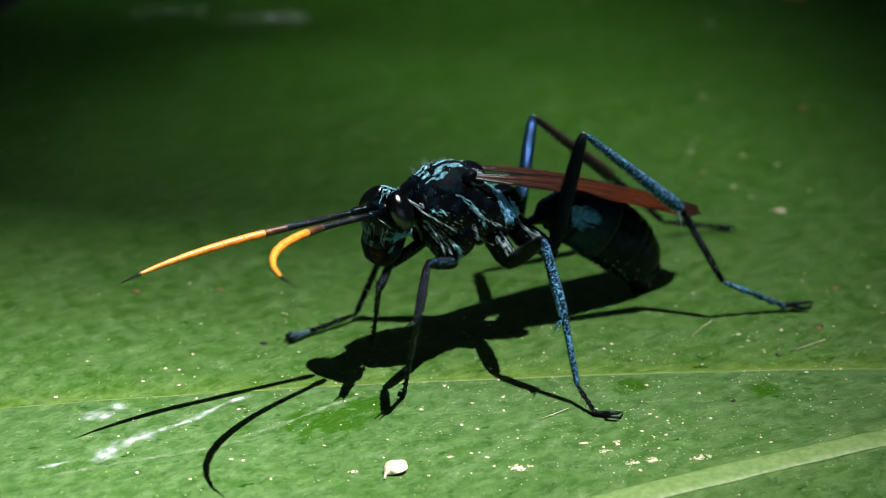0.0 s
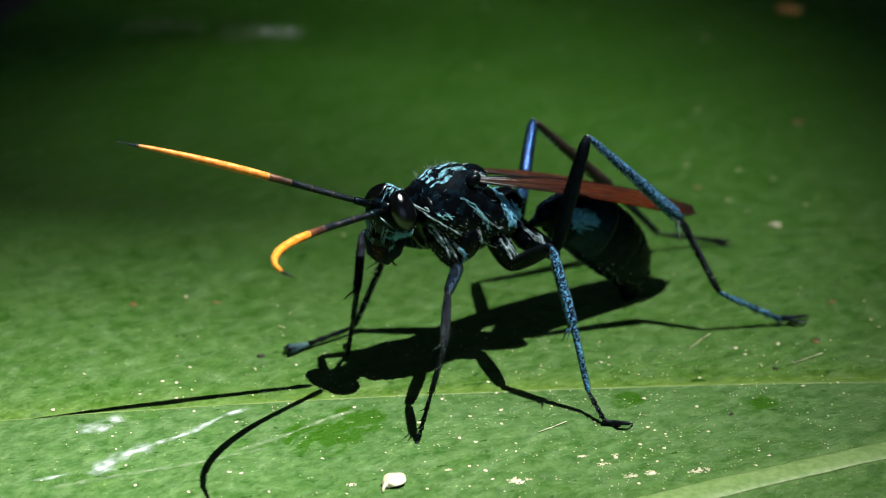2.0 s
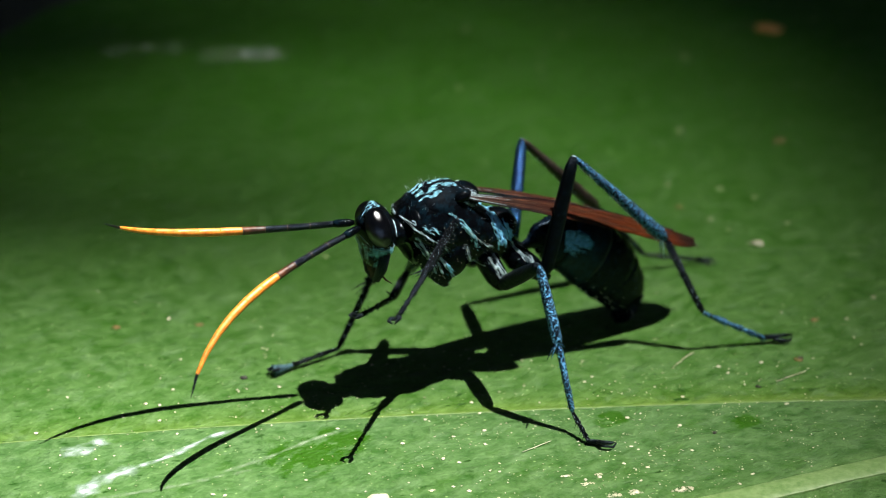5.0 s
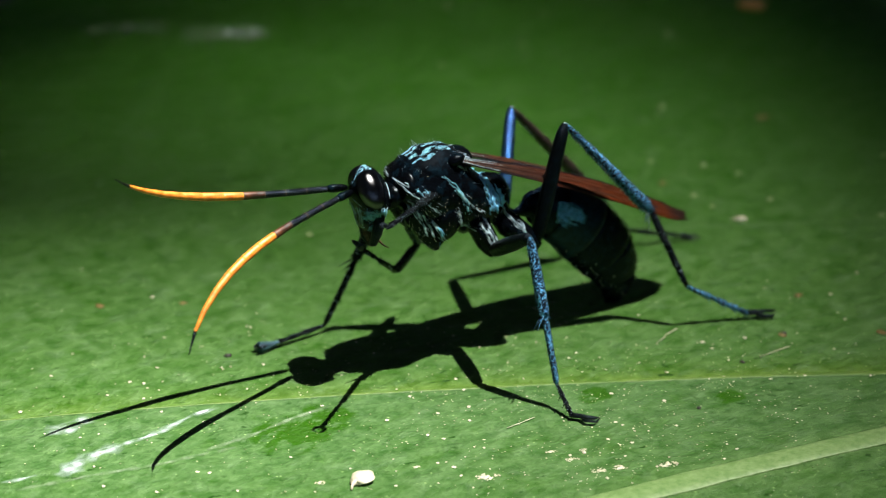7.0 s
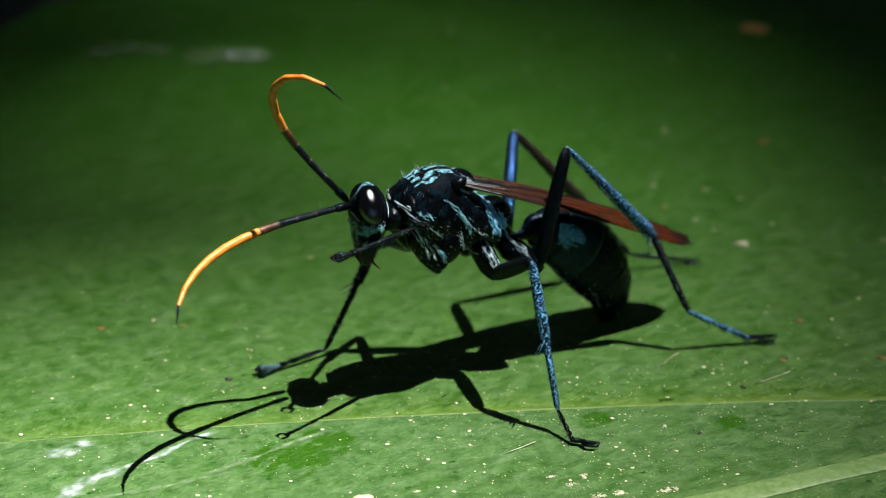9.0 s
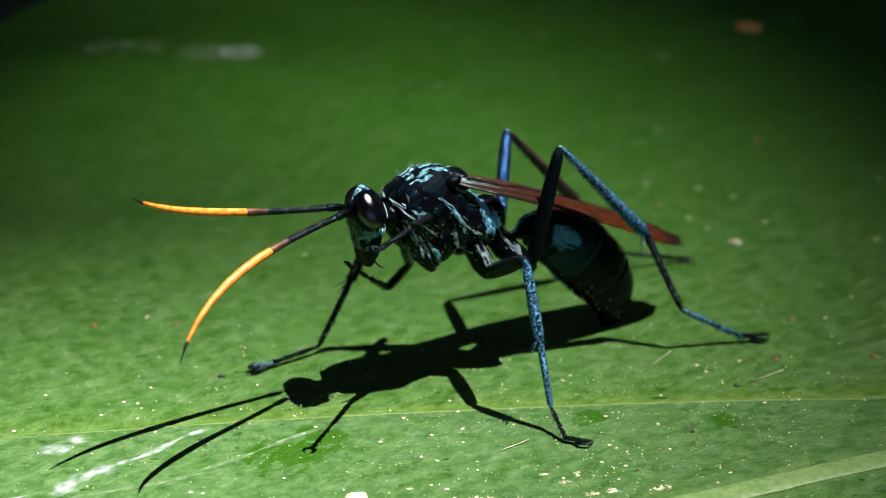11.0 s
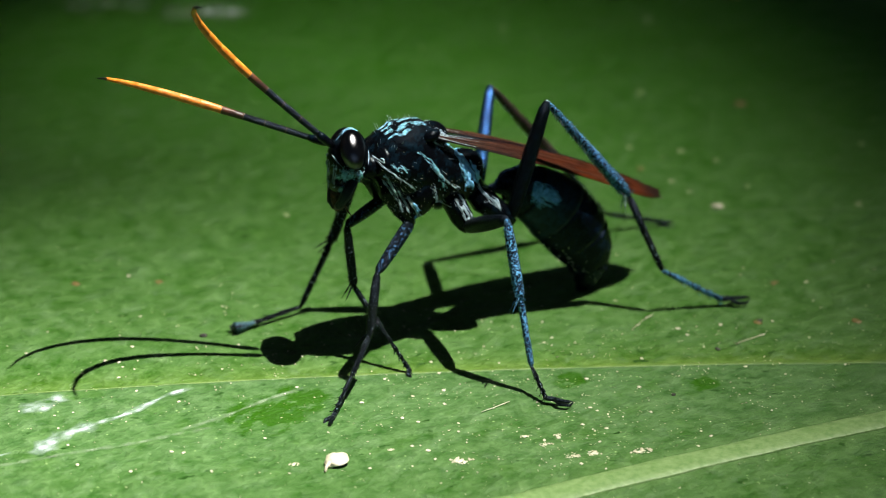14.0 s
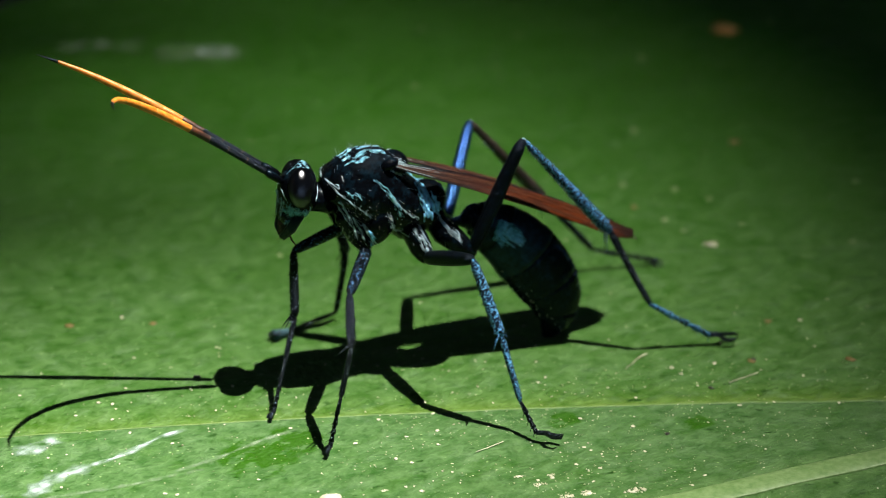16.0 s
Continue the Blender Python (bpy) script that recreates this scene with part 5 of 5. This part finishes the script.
RIGHT_ANTENNA_1 = [
    (0, -0.11, 0.02, -0.07, 0.25, -0.11, 0.02),
    (0.5, -0.95, 0.28, 0.81, 1.09, -0.95, 0.28),
    (1, -0.28, 0.46, 0.08, 0.16, -0.28, 0.46),
    (1.5, -0.31, 0.39, -0.12, -0.16, -0.31, 0.39),
    (2, -0.34, 0.45, -0.08, 0.01, -0.34, 0.45),
    (2.5, -0.86, 0.50, -0.26, -1.07, -0.86, 0.50),
    (3, -0.62, 0.63, 0.06, -0.08, -0.62, 0.63),
    (3.5, -1.08, -0.22, 0.69, 1.44, -1.08, -0.22),
    (4, -0.46, 0.52, 0.13, -0.15, -0.46, 0.52),
    (4.6, -1.08, -0.22, 0.69, 1.44, -1.08, -0.22),
    (5.2, -0.06, 0.10, 0.57, 0.38, -0.06, 0.10),
    (5.8, -0.07, 0.64, -0.74, 0.35, -0.07, 0.64),
]
RIGHT_ANTENNA_2 = [
    (6.5, 0.51, 0.18, 0.41, 0.69, 0.13, -0.06),
    (7, -0.06, 0.10, 0.57, 0.38, -0.06, 0.10),
    (7.5, -0.35, -1.09, -1.10, -0.62, -0.35, -1.09),
    (8, 0.15, 0.35, 0.23, 0.98, 0.15, 0.35),
    (8.5, -0.07, 0.64, -0.74, 0.35, -0.07, 0.64),
    (9, -0.38, 0.85, 2.27, 2.01, 0.09, 0.90),
    (9.7, 0.15, 0.35, 0.23, 0.98, 0.15, 0.35),
    (10.3, 0.21, 0.34, 1.24, 0.95, 0.33, 0.51),
    (10.9, -0.06, 0.10, 0.57, 0.38, -0.06, 0.10),
    (11.5, 1.09, 0.94, -0.50, 1.41, 1.28, 0.88),
    (12, 0.21, 0.34, 1.24, 0.95, 0.33, 0.51),
    (12.5, 0.06, 0.37, 0.46, 0.76, 0.06, 0.37),
]
RIGHT_ANTENNA_3 = [
    (13, 0.14, 0.15, -0.05, 0.76, 0.14, 0.15),
    (13.5, 0.21, 0.43, -0.25, 0.38, 0.21, 0.43),
    (14, -0.73, 0.22, 0.56, 1.30, -0.73, 0.22),
    (14.5, 0.02, 0.59, -0.49, -1.11, 0.02, 0.59),
    (15, -0.02, 0.62, -0.47, -0.91, -0.02, 0.62),
    (15.5, -0.02, 0.29, -0.33, -0.71, -0.02, 0.29),
    (16, -0.46, 0.53, -0.19, 0.05, -0.46, 0.53),
]
RIGHT_ANTENNA_4 = [
    (1.15, -0.25, 0.14, -0.1, 0.1, -0.25, 0.14),
    (1.3, -0.27, 0.22, -0.1, 0.1, -0.27, 0.22),
    (1.75, -0.4, 0.56, 0.0, 0.0, -0.4, 0.56),
    (1.85, -0.4, 0.56, 0.0, 0.0, -0.4, 0.56),
    (2.15, -0.2, -0.02, -0.1, 0.2, -0.2, -0.02),
    (2.25, -0.2, -0.14, -0.1, 0.2, -0.2, -0.14),
    (2.6, -0.25, 0.14, -0.1, 0.1, -0.25, 0.14),
    (2.75, -0.3, 0.34, -0.1, 0.0, -0.3, 0.34),
    (3.1, -0.9, 0.9, 0.05, -0.1, -0.9, 0.9),
    (15.3, -0.02, 0.2, -0.3, -0.5, -0.02, 0.2),
    (15.7, -0.3, 0.45, -0.2, -0.2, -0.3, 0.45),
]
RIGHT_ANTENNA = hold(RIGHT_ANTENNA_1 + RIGHT_ANTENNA_2 + RIGHT_ANTENNA_3 + RIGHT_ANTENNA_4, t0_1=0, t0_35=0.5, t0_9=0.5, t2_9=3, t3_35=3.5, t3_65=3.5, t7_2=7, t8_1=8, t8_4=8.5, t13_6=13.5, t13_9=14, t15_1=15, t15_85=16)
# The fore legs: seconds, then knee, ankle and toe on the body (mm).
LEFT_FORELEG_1 = [
    (0, 7.1, 6.6, -1.3, 10.9, 10.7, -4.9, 11.1, 7.6, -14.0),
    (0.5, 6.9, 6.5, -0.9, 10.0, 10.8, -4.9, 10.7, 9.8, -14.4),
    (1, 6.1, 8.4, -3.2, 8.9, 13.1, -6.8, 11.4, 13.5, -16.1),
    (1.5, 5.9, 8.6, -3.1, 8.4, 13.3, -6.8, 10.5, 13.8, -16.2),
    (2, 6.7, 8.1, -3.6, 10.4, 12.9, -6.2, 13.9, 13.0, -15.0),
    (2.5, 6.9, 7.9, -3.4, 10.0, 12.9, -6.4, 13.3, 13.5, -15.3),
    (3, 6.8, 7.9, -3.2, 9.9, 12.9, -6.3, 13.0, 13.1, -15.3),
    (3.5, 6.7, 7.8, -2.5, 6.7, 7.4, -9.0, 11.9, 12.9, -15.1),
    (4, 6.6, 7.9, -2.5, 6.9, 7.9, -9.0, 12.3, 13.1, -15.0),
]
LEFT_FORELEG_2 = [
    (4.6, 6.7, 7.8, -2.5, 6.7, 7.4, -9.0, 11.9, 12.9, -15.1),
    (5.2, -1.1, 1.4, 2.1, 4.8, 4.3, 1.1, 11.3, 10.9, 3.3),
    (5.8, 6.7, 5.3, 0.2, 12.1, 7.3, -3.0, 7.3, 4.2, -10.6),
    (6.5, 3.0, 3.9, 2.4, 9.2, 6.3, 2.2, 16.4, 11.9, 5.2),
    (7, -1.1, 1.4, 2.1, 4.8, 4.3, 1.1, 11.3, 10.9, 3.3),
    (7.5, 7.2, 2.5, 0.3, 13.3, 4.3, -1.5, 10.2, 2.1, -10.2),
    (8, 5.7, -0.3, 0.8, 11.3, 3.0, -0.5, 19.0, 8.8, 0.2),
    (8.5, 6.7, 5.3, 0.2, 12.1, 7.3, -3.0, 7.3, 4.2, -10.6),
    (9, -2.2, 2.4, 1.6, 4.4, 3.2, 0.9, 13.4, 6.4, 1.3),
]
LEFT_FORELEG_3 = [
    (9.7, 5.7, -0.3, 0.8, 11.3, 3.0, -0.5, 19.0, 8.8, 0.2),
    (10.3, 2.4, 3.1, 2.6, 8.9, 1.5, 2.3, 17.0, 4.8, -1.7),
    (10.9, -1.1, 1.4, 2.1, 4.8, 4.3, 1.1, 11.3, 10.9, 3.3),
    (11.5, 2.2, 3.6, 2.5, 8.8, 3.0, 2.0, 17.6, 6.5, 0.5),
    (12, 2.4, 3.1, 2.6, 8.9, 1.5, 2.3, 17.0, 4.8, -1.7),
    (12.5, 1.5, 2.0, 2.5, 7.7, 4.1, 2.5, 14.5, 10.4, 5.2),
    (13, 2.7, 2.9, 2.5, 9.0, 1.6, 0.4, 14.9, 9.2, 0.5),
    (13.5, 8.4, 3.7, -1.6, 12.9, 7.7, -4.4, 12.1, 6.2, -13.9),
    (14, 7.6, 6.2, -7.4, 8.9, 7.1, -13.8, 15.6, 12.5, -18.1),
]
LEFT_FORELEG_4 = [
    (14.5, 7.7, 6.1, -7.1, 9.1, 7.1, -13.6, 15.8, 12.3, -18.0),
    (15, 7.8, 6.3, -6.7, 9.5, 7.9, -12.8, 16.1, 12.7, -17.9),
    (15.5, 6.5, 9.2, -6.3, 8.9, 15.3, -9.9, 11.7, 16.6, -18.9),
    (16, 6.6, 9.1, -6.4, 8.6, 15.4, -9.7, 11.2, 16.1, -18.9),
]
LEFT_FORELEG = hold(LEFT_FORELEG_1 + LEFT_FORELEG_2 + LEFT_FORELEG_3 + LEFT_FORELEG_4, t0_1=0, t0_35=0.5, t0_8=0.5, t1_1=1, t7_25=7, t7_4=7.5, t8_1=8, t8_4=8.5, t13_2=13, t13_6=13.5, t13_85=14, t15_05=15, t15_3=15.5)
RIGHT_FORELEG_1 = [
    (0, 8.1, 0.6, -3.9, 12.1, 5.7, -2.8, 10.7, 1.0, -11.0),
    (0.5, 7.9, -5.7, -1.7, 10.4, -2.8, -7.1, 8.9, 3.2, -14.5),
    (1, 9.0, -3.6, -3.6, 10.7, 1.4, -7.5, 14.2, 4.1, -16.0),
    (1.5, 9.0, -2.1, -3.4, 11.1, 3.1, -6.9, 13.6, 3.9, -16.1),
    (2, 8.3, -4.9, -1.9, 11.7, -0.9, -5.9, 10.5, -5.3, -14.3),
    (2.5, 8.7, -4.9, -3.1, 11.9, 0.9, -2.9, 10.5, -4.6, -10.5),
    (3, 7.8, -6.2, -1.9, 12.3, -1.6, -3.6, 9.0, -4.1, -12.2),
    (3.5, 6.2, -8.5, -4.4, 10.1, -3.3, -5.6, 11.5, 0.7, -14.3),
    (4, 9.0, -4.9, -3.9, 11.6, 0.9, -5.8, 11.2, -1.9, -14.9),
]
RIGHT_FORELEG_2 = [
    (4.6, 6.2, -8.5, -4.4, 10.1, -3.3, -5.6, 11.5, 0.7, -14.3),
    (5.2, -1.1, -6.9, -9.2, 3.8, -2.5, -9.3, 9.9, 1.9, -3.4),
    (5.8, 8.2, -4.6, -1.5, 11.0, -1.6, -6.7, 4.5, -2.4, -13.7),
    (6.5, 0.8, -7.6, -9.5, 6.9, -5.7, -7.9, 14.6, -0.0, -8.8),
    (7, -1.1, -6.9, -9.2, 3.8, -2.5, -9.3, 9.9, 1.9, -3.4),
    (7.5, 6.0, -6.1, 0.6, 11.9, -4.8, -2.3, 10.1, -10.4, -9.9),
    (8, 7.9, 0.3, -2.3, 7.7, 0.0, -8.9, 1.1, -3.1, -15.2),
    (8.5, 8.2, -4.6, -1.5, 11.0, -1.6, -6.7, 4.5, -2.4, -13.7),
    (9, 1.2, -9.3, -7.1, 6.3, -5.6, -5.0, 12.2, 1.3, -1.9),
]
RIGHT_FORELEG_3 = [
    (9.7, 7.9, 0.3, -2.3, 7.7, 0.0, -8.9, 1.1, -3.1, -15.2),
    (10.3, 3.5, -8.9, -7.9, 7.6, -5.7, -3.7, 14.9, 0.4, -4.3),
    (10.9, -1.1, -6.9, -9.2, 3.8, -2.5, -9.3, 9.9, 1.9, -3.4),
    (11.5, 3.2, -9.1, -7.6, 7.9, -6.1, -4.0, 14.7, 0.5, -2.7),
    (12, 3.5, -8.9, -7.9, 7.6, -5.7, -3.7, 14.9, 0.4, -4.3),
    (12.5, 7.9, -6.6, -1.8, 13.3, -3.7, -4.2, 12.2, -5.3, -13.6),
    (13, 7.7, -6.7, -1.6, 8.2, -6.7, -8.1, 1.2, -0.9, -11.1),
    (13.5, 7.2, 1.7, -3.1, 5.9, 4.0, -9.2, -0.7, -1.0, -14.2),
    (14, 8.1, 0.7, -4.5, 7.7, 1.5, -11.0, 4.8, 7.4, -17.9),
]
RIGHT_FORELEG_4 = [
    (14.5, 8.2, 0.5, -4.3, 7.8, 1.4, -10.9, 4.9, 7.3, -17.8),
    (15, 8.2, 0.6, -4.4, 9.3, 4.2, -9.9, 4.7, 6.8, -17.8),
    (15.5, 7.3, -4.9, -7.9, 8.9, 0.4, -12.5, 13.6, 6.8, -18.9),
    (16, 9.2, -0.2, -5.1, 9.3, 1.8, -11.2, 13.5, 6.8, -18.9),
]
RIGHT_FORELEG = hold(RIGHT_FORELEG_1 + RIGHT_FORELEG_2 + RIGHT_FORELEG_3 + RIGHT_FORELEG_4, t0_1=0, t0_35=0.5, t0_8=0.5, t1_1=1, t7_25=7, t7_4=7.5, t8_1=8, t8_4=8.5, t13_2=13, t13_6=13.5, t13_85=14, t15_05=15, t15_3=15.5)


def ease(rows, t):
    """Values of a table at t, easing from row to row."""
    if t <= rows[0][0]:
        return list(rows[0][1:])
    for a, b in zip(rows, rows[1:]):
        if t <= b[0]:
            f = (t - a[0]) / (b[0] - a[0])
            f = f * f * (3 - 2 * f)
            return [p + (q - p) * f for p, q in zip(a[1:], b[1:])]
    return list(rows[-1][1:])


# The body's way aside, to its left: seconds, millimetres.
ASIDE = [(0, 0.0), (15.1, 0.0), (15.3, -2.9), (16.0, -2.9)]


def body_pose(t):
    ahead, rise, turn, pitch = ease(BODY, t)
    a = radians(HEADING)
    place = START + (Vector((math.cos(a), math.sin(a), 0)) * ahead + Vector((-math.sin(a), math.cos(a), 0)) * ease(ASIDE, t)[0] + Vector((0, 0, rise))) * MM
    return Matrix.Translation(place) @ Euler((0, radians(-pitch), radians(HEADING + turn))).to_matrix().to_4x4()


# The head's roll about the line between the antennae: seconds, degrees.
ROLL = [(0, -15.0), (0.1, -15.0), (0.3, -16.0), (1.5, -16.0), (2.0, -10.0), (2.5, -16.0), (4.2, -16.0), (5.2, -4.0), (6.2, 0.0), (15.1, 0.0), (15.3, -14.0), (16.0, -14.0)]


def head_pose(t):
    turn, nod, tilt, dx, dy, dz = ease(HEAD, t)
    r = Matrix.Rotation(radians(turn), 4, 'Z') @ Matrix.Rotation(radians(nod), 4, 'Y') @ Matrix.Rotation(radians(tilt), 4, 'X')
    high = Matrix.Translation((0, 0, 2.1 * MM))
    roll = high @ Matrix.Rotation(radians(ease(ROLL, t)[0]), 4, 'X') @ high.inverted()
    return Matrix.Translation((NECK + Vector((dx, dy, dz))) * MM) @ r @ roll @ Matrix.Translation(-NECK * MM)


def tail_pose(t):
    lift, sway = ease(TAIL, t)
    r = Matrix.Rotation(radians(-sway), 4, 'Z') @ Matrix.Rotation(radians(lift), 4, 'Y')
    return Matrix.Translation(PETIOLE * MM) @ r @ Matrix.Translation(-PETIOLE * MM)


def aim(a, b, side=(0, 1, 0)):
    """A pose at a (mm) with x towards b and z kept away from side."""
    x = (Vector(b) - Vector(a)).normalized()
    z = x.cross(Vector(side))
    if z.length < 1e-3:
        z = x.cross(Vector((1, 0, 0)))
    z.normalize()
    y = z.cross(x)
    m = Matrix((x, y, z)).transposed().to_4x4()
    return Matrix.Translation(Vector(a) * MM) @ m


def feeler_points(base, values):
    az, el, cu, cv, scape_az, scape_el = values
    d = Vector((math.cos(el) * math.cos(az), math.cos(el) * math.sin(az), math.sin(el)))
    side = Vector((-math.sin(az), math.cos(az), 0))
    up = d.cross(side)
    total = math.hypot(cu, cv) + 1e-9
    bend = (up * cu + side * cv) / total
    weights = [i ** 1.6 for i in range(12)]
    scape = Vector((math.cos(scape_el) * math.cos(scape_az), math.cos(scape_el) * math.sin(scape_az), math.sin(scape_el)))
    angle, out = 0.0, [Vector(base)]
    for k, w in enumerate(weights):
        angle += total * w / sum(weights)
        if k < 2:
            out.append(out[-1] + scape * 2.217)
            continue
        out.append(out[-1] + (d * math.cos(angle) + bend * math.sin(angle)) * 2.217)
    return out


def bend_leg(hip, ankle, pole, upper, lower):
    """The knee between hip and ankle, on the side of pole."""
    v = ankle - hip
    d = min(v.length, (upper + lower) * 0.999)
    v.normalize()
    along = (upper * upper - lower * lower + d * d) / (2 * d)
    off = math.sqrt(max(0.0, upper * upper - along * along))
    p = (pole - hip) - v * (pole - hip).dot(v)
    p.normalize()
    return hip + v * along + p * off, hip + v * d


TIMES = [i / 10 for i in range(161)]
# Standing legs at 14.5 s, on the body: knee, ankle, end of the basal joint, toe.
STAND = {
    ("mid", 1): ((-4.3, 11.0, -2.1), (-4.1, 14.0, -9.5), (-4.0, 16.6, -15.7), (-4.0, 19.6, -17.9)),
    ("mid", -1): ((3.8, -7.5, -3.4), (5.5, -8.0, -11.1), (8.9, -8.4, -18.0), (16.0, -7.7, -17.9)),
    ("rear", 1): ((-13.07, 3.07, 5.5), (-22.2, 4.5, -6.3), (-24.3, 8.2, -13.8), (-30.7, 10.4, -17.9)),
    ("rear", -1): ((-14.2, -10.2, 1.6), (-22.8, -10.0, -9.1), (-28.5, -10.0, -16.3), (-34.8, -8.0, -17.9)),
}
# Steps: seconds and where the toe has gone since (world mm).
STEPS = {
    ("mid", 1): [(0.0, -1.3, -0.6, 0.0), (1.6, -1.3, -0.6, 0.0), (1.8, -0.7, -0.3, 0.6), (2.0, 0.0, 0.0, 0.0), (16.0, 0.0, 0.0, 0.0)],
    ("mid", -1): [(0.0, 0.0, 0.0, 0.0), (15.1, 0.0, 0.0, 0.0), (15.2, 2.5, 4.0, 3.0), (15.3, 4.6, 7.5, 0.0), (16.0, 4.6, 7.5, 0.0)],
}


def key_feeler(ob, joints, base, table):
    rows, inner = [], [[] for _ in joints]
    for t in TIMES:
        pts = feeler_points(head_pose(t) @ (Vector(base) * MM) / MM, ease(table, t))
        poses = [aim(a, b) for a, b in zip(pts, pts[1:])]
        rows.append((t, poses[0]))
        back = poses[0].inverted()
        for k, m in enumerate(poses[1:]):
            inner[k].append((t, back @ m))
    walk(ob, rows)
    for joint, r in zip(joints, inner):
        walk(joint, r)


def key_leg(pieces, chain):
    """chain(t) gives the five joints of a leg on the body."""
    rows = [[] for _ in pieces]
    for t in TIMES:
        pts = chain(t)
        for k in range(4):
            rows[k].append((t, aim(pts[k], pts[k + 1])))
    for ob, r in zip(pieces, rows):
        walk(ob, r)


def reach(a, b, length):
    return a + (b - a).normalized() * length


def fore_chain(side, table, t):
    v = ease(table, t)
    hip = HIPS["fore", side]
    knee = reach(hip, Vector(v[0:3]), 7.0)
    ankle = reach(knee, Vector(v[3:6]), 6.6)
    mid = reach(ankle, Vector(v[6:9]), 4.9)
    toe = reach(mid, Vector(v[6:9]), 4.7)
    return hip, knee, ankle, mid, toe


def stand_chain(which, side, sizes, t):
    ref, now = body_pose(14.5), body_pose(t)
    step = Vector(ease(STEPS.get((which, side), [(0.0, 0, 0, 0), (16.0, 0, 0, 0)]), t)) * MM
    hip = HIPS[which, side]
    away = now @ (hip * MM) - ref @ (hip * MM)
    knee0, ankle0, ball0, toe0 = [ref @ (Vector(q) * MM) for q in STAND[which, side]]
    back = now.inverted()
    ankle = back @ (ankle0 + away * 0.35 + step * 0.7) / MM
    ball = back @ (ball0 + away * 0.1 + step) / MM
    toe = back @ (toe0 + step) / MM
    pole = back @ (knee0 + away * 0.7 + step * 0.4) / MM
    aimed = ball
    for _ in range(4):
        knee, ankle = bend_leg(hip, ankle, pole, sizes["femur"][0], sizes["tibia"][0])
        ball = reach(ankle, aimed, sizes["basal"][0])
        low = 0.0008 - (now @ (ball * MM)).z
        if low <= 0:
            break
        up = back.to_3x3() @ Vector((0, 0, low / MM))
        ankle, aimed = ankle + up, ball + up
    return hip, knee, ankle, ball, toe


def motions():
    # the added leaves drift, so the shade they give shifts over time
    walk(SHADE_LEAVES, [(t, Matrix.Translation((x, y, 0))) for t, x, y in ((0.0, 0.010, -0.016), (0.5, 0.007, -0.014), (2.0, 0.005, -0.012), (4.0, 0.002, -0.007), (7.0, 0.000, -0.008), (11.0, -0.005, -0.009), (16.0, -0.007, -0.009))])
    walk(wasp, [(t, body_pose(t)) for t in TIMES])
    walk(HEAD_OB, [(t, head_pose(t)) for t in TIMES])
    walk(TAIL_OB, [(t, tail_pose(t)) for t in TIMES])
    key_feeler(*LEFT_FEELER, (9.8, 0.7, 4.1), LEFT_ANTENNA)
    key_feeler(*RIGHT_FEELER, (9.8, -0.7, 4.1), RIGHT_ANTENNA)
    for side, table in ((1, LEFT_FORELEG), (-1, RIGHT_FORELEG)):
        key_leg(LEGS["fore", side][1], lambda t: fore_chain(side, table, t))
        for which, sizes in (("mid", MID if side == 1 else DARK_MID), ("rear", REAR if side == 1 else FAR_REAR)):
            key_leg(LEGS[which, side][1], lambda t: stand_chain(which, side, sizes, t))


motions()
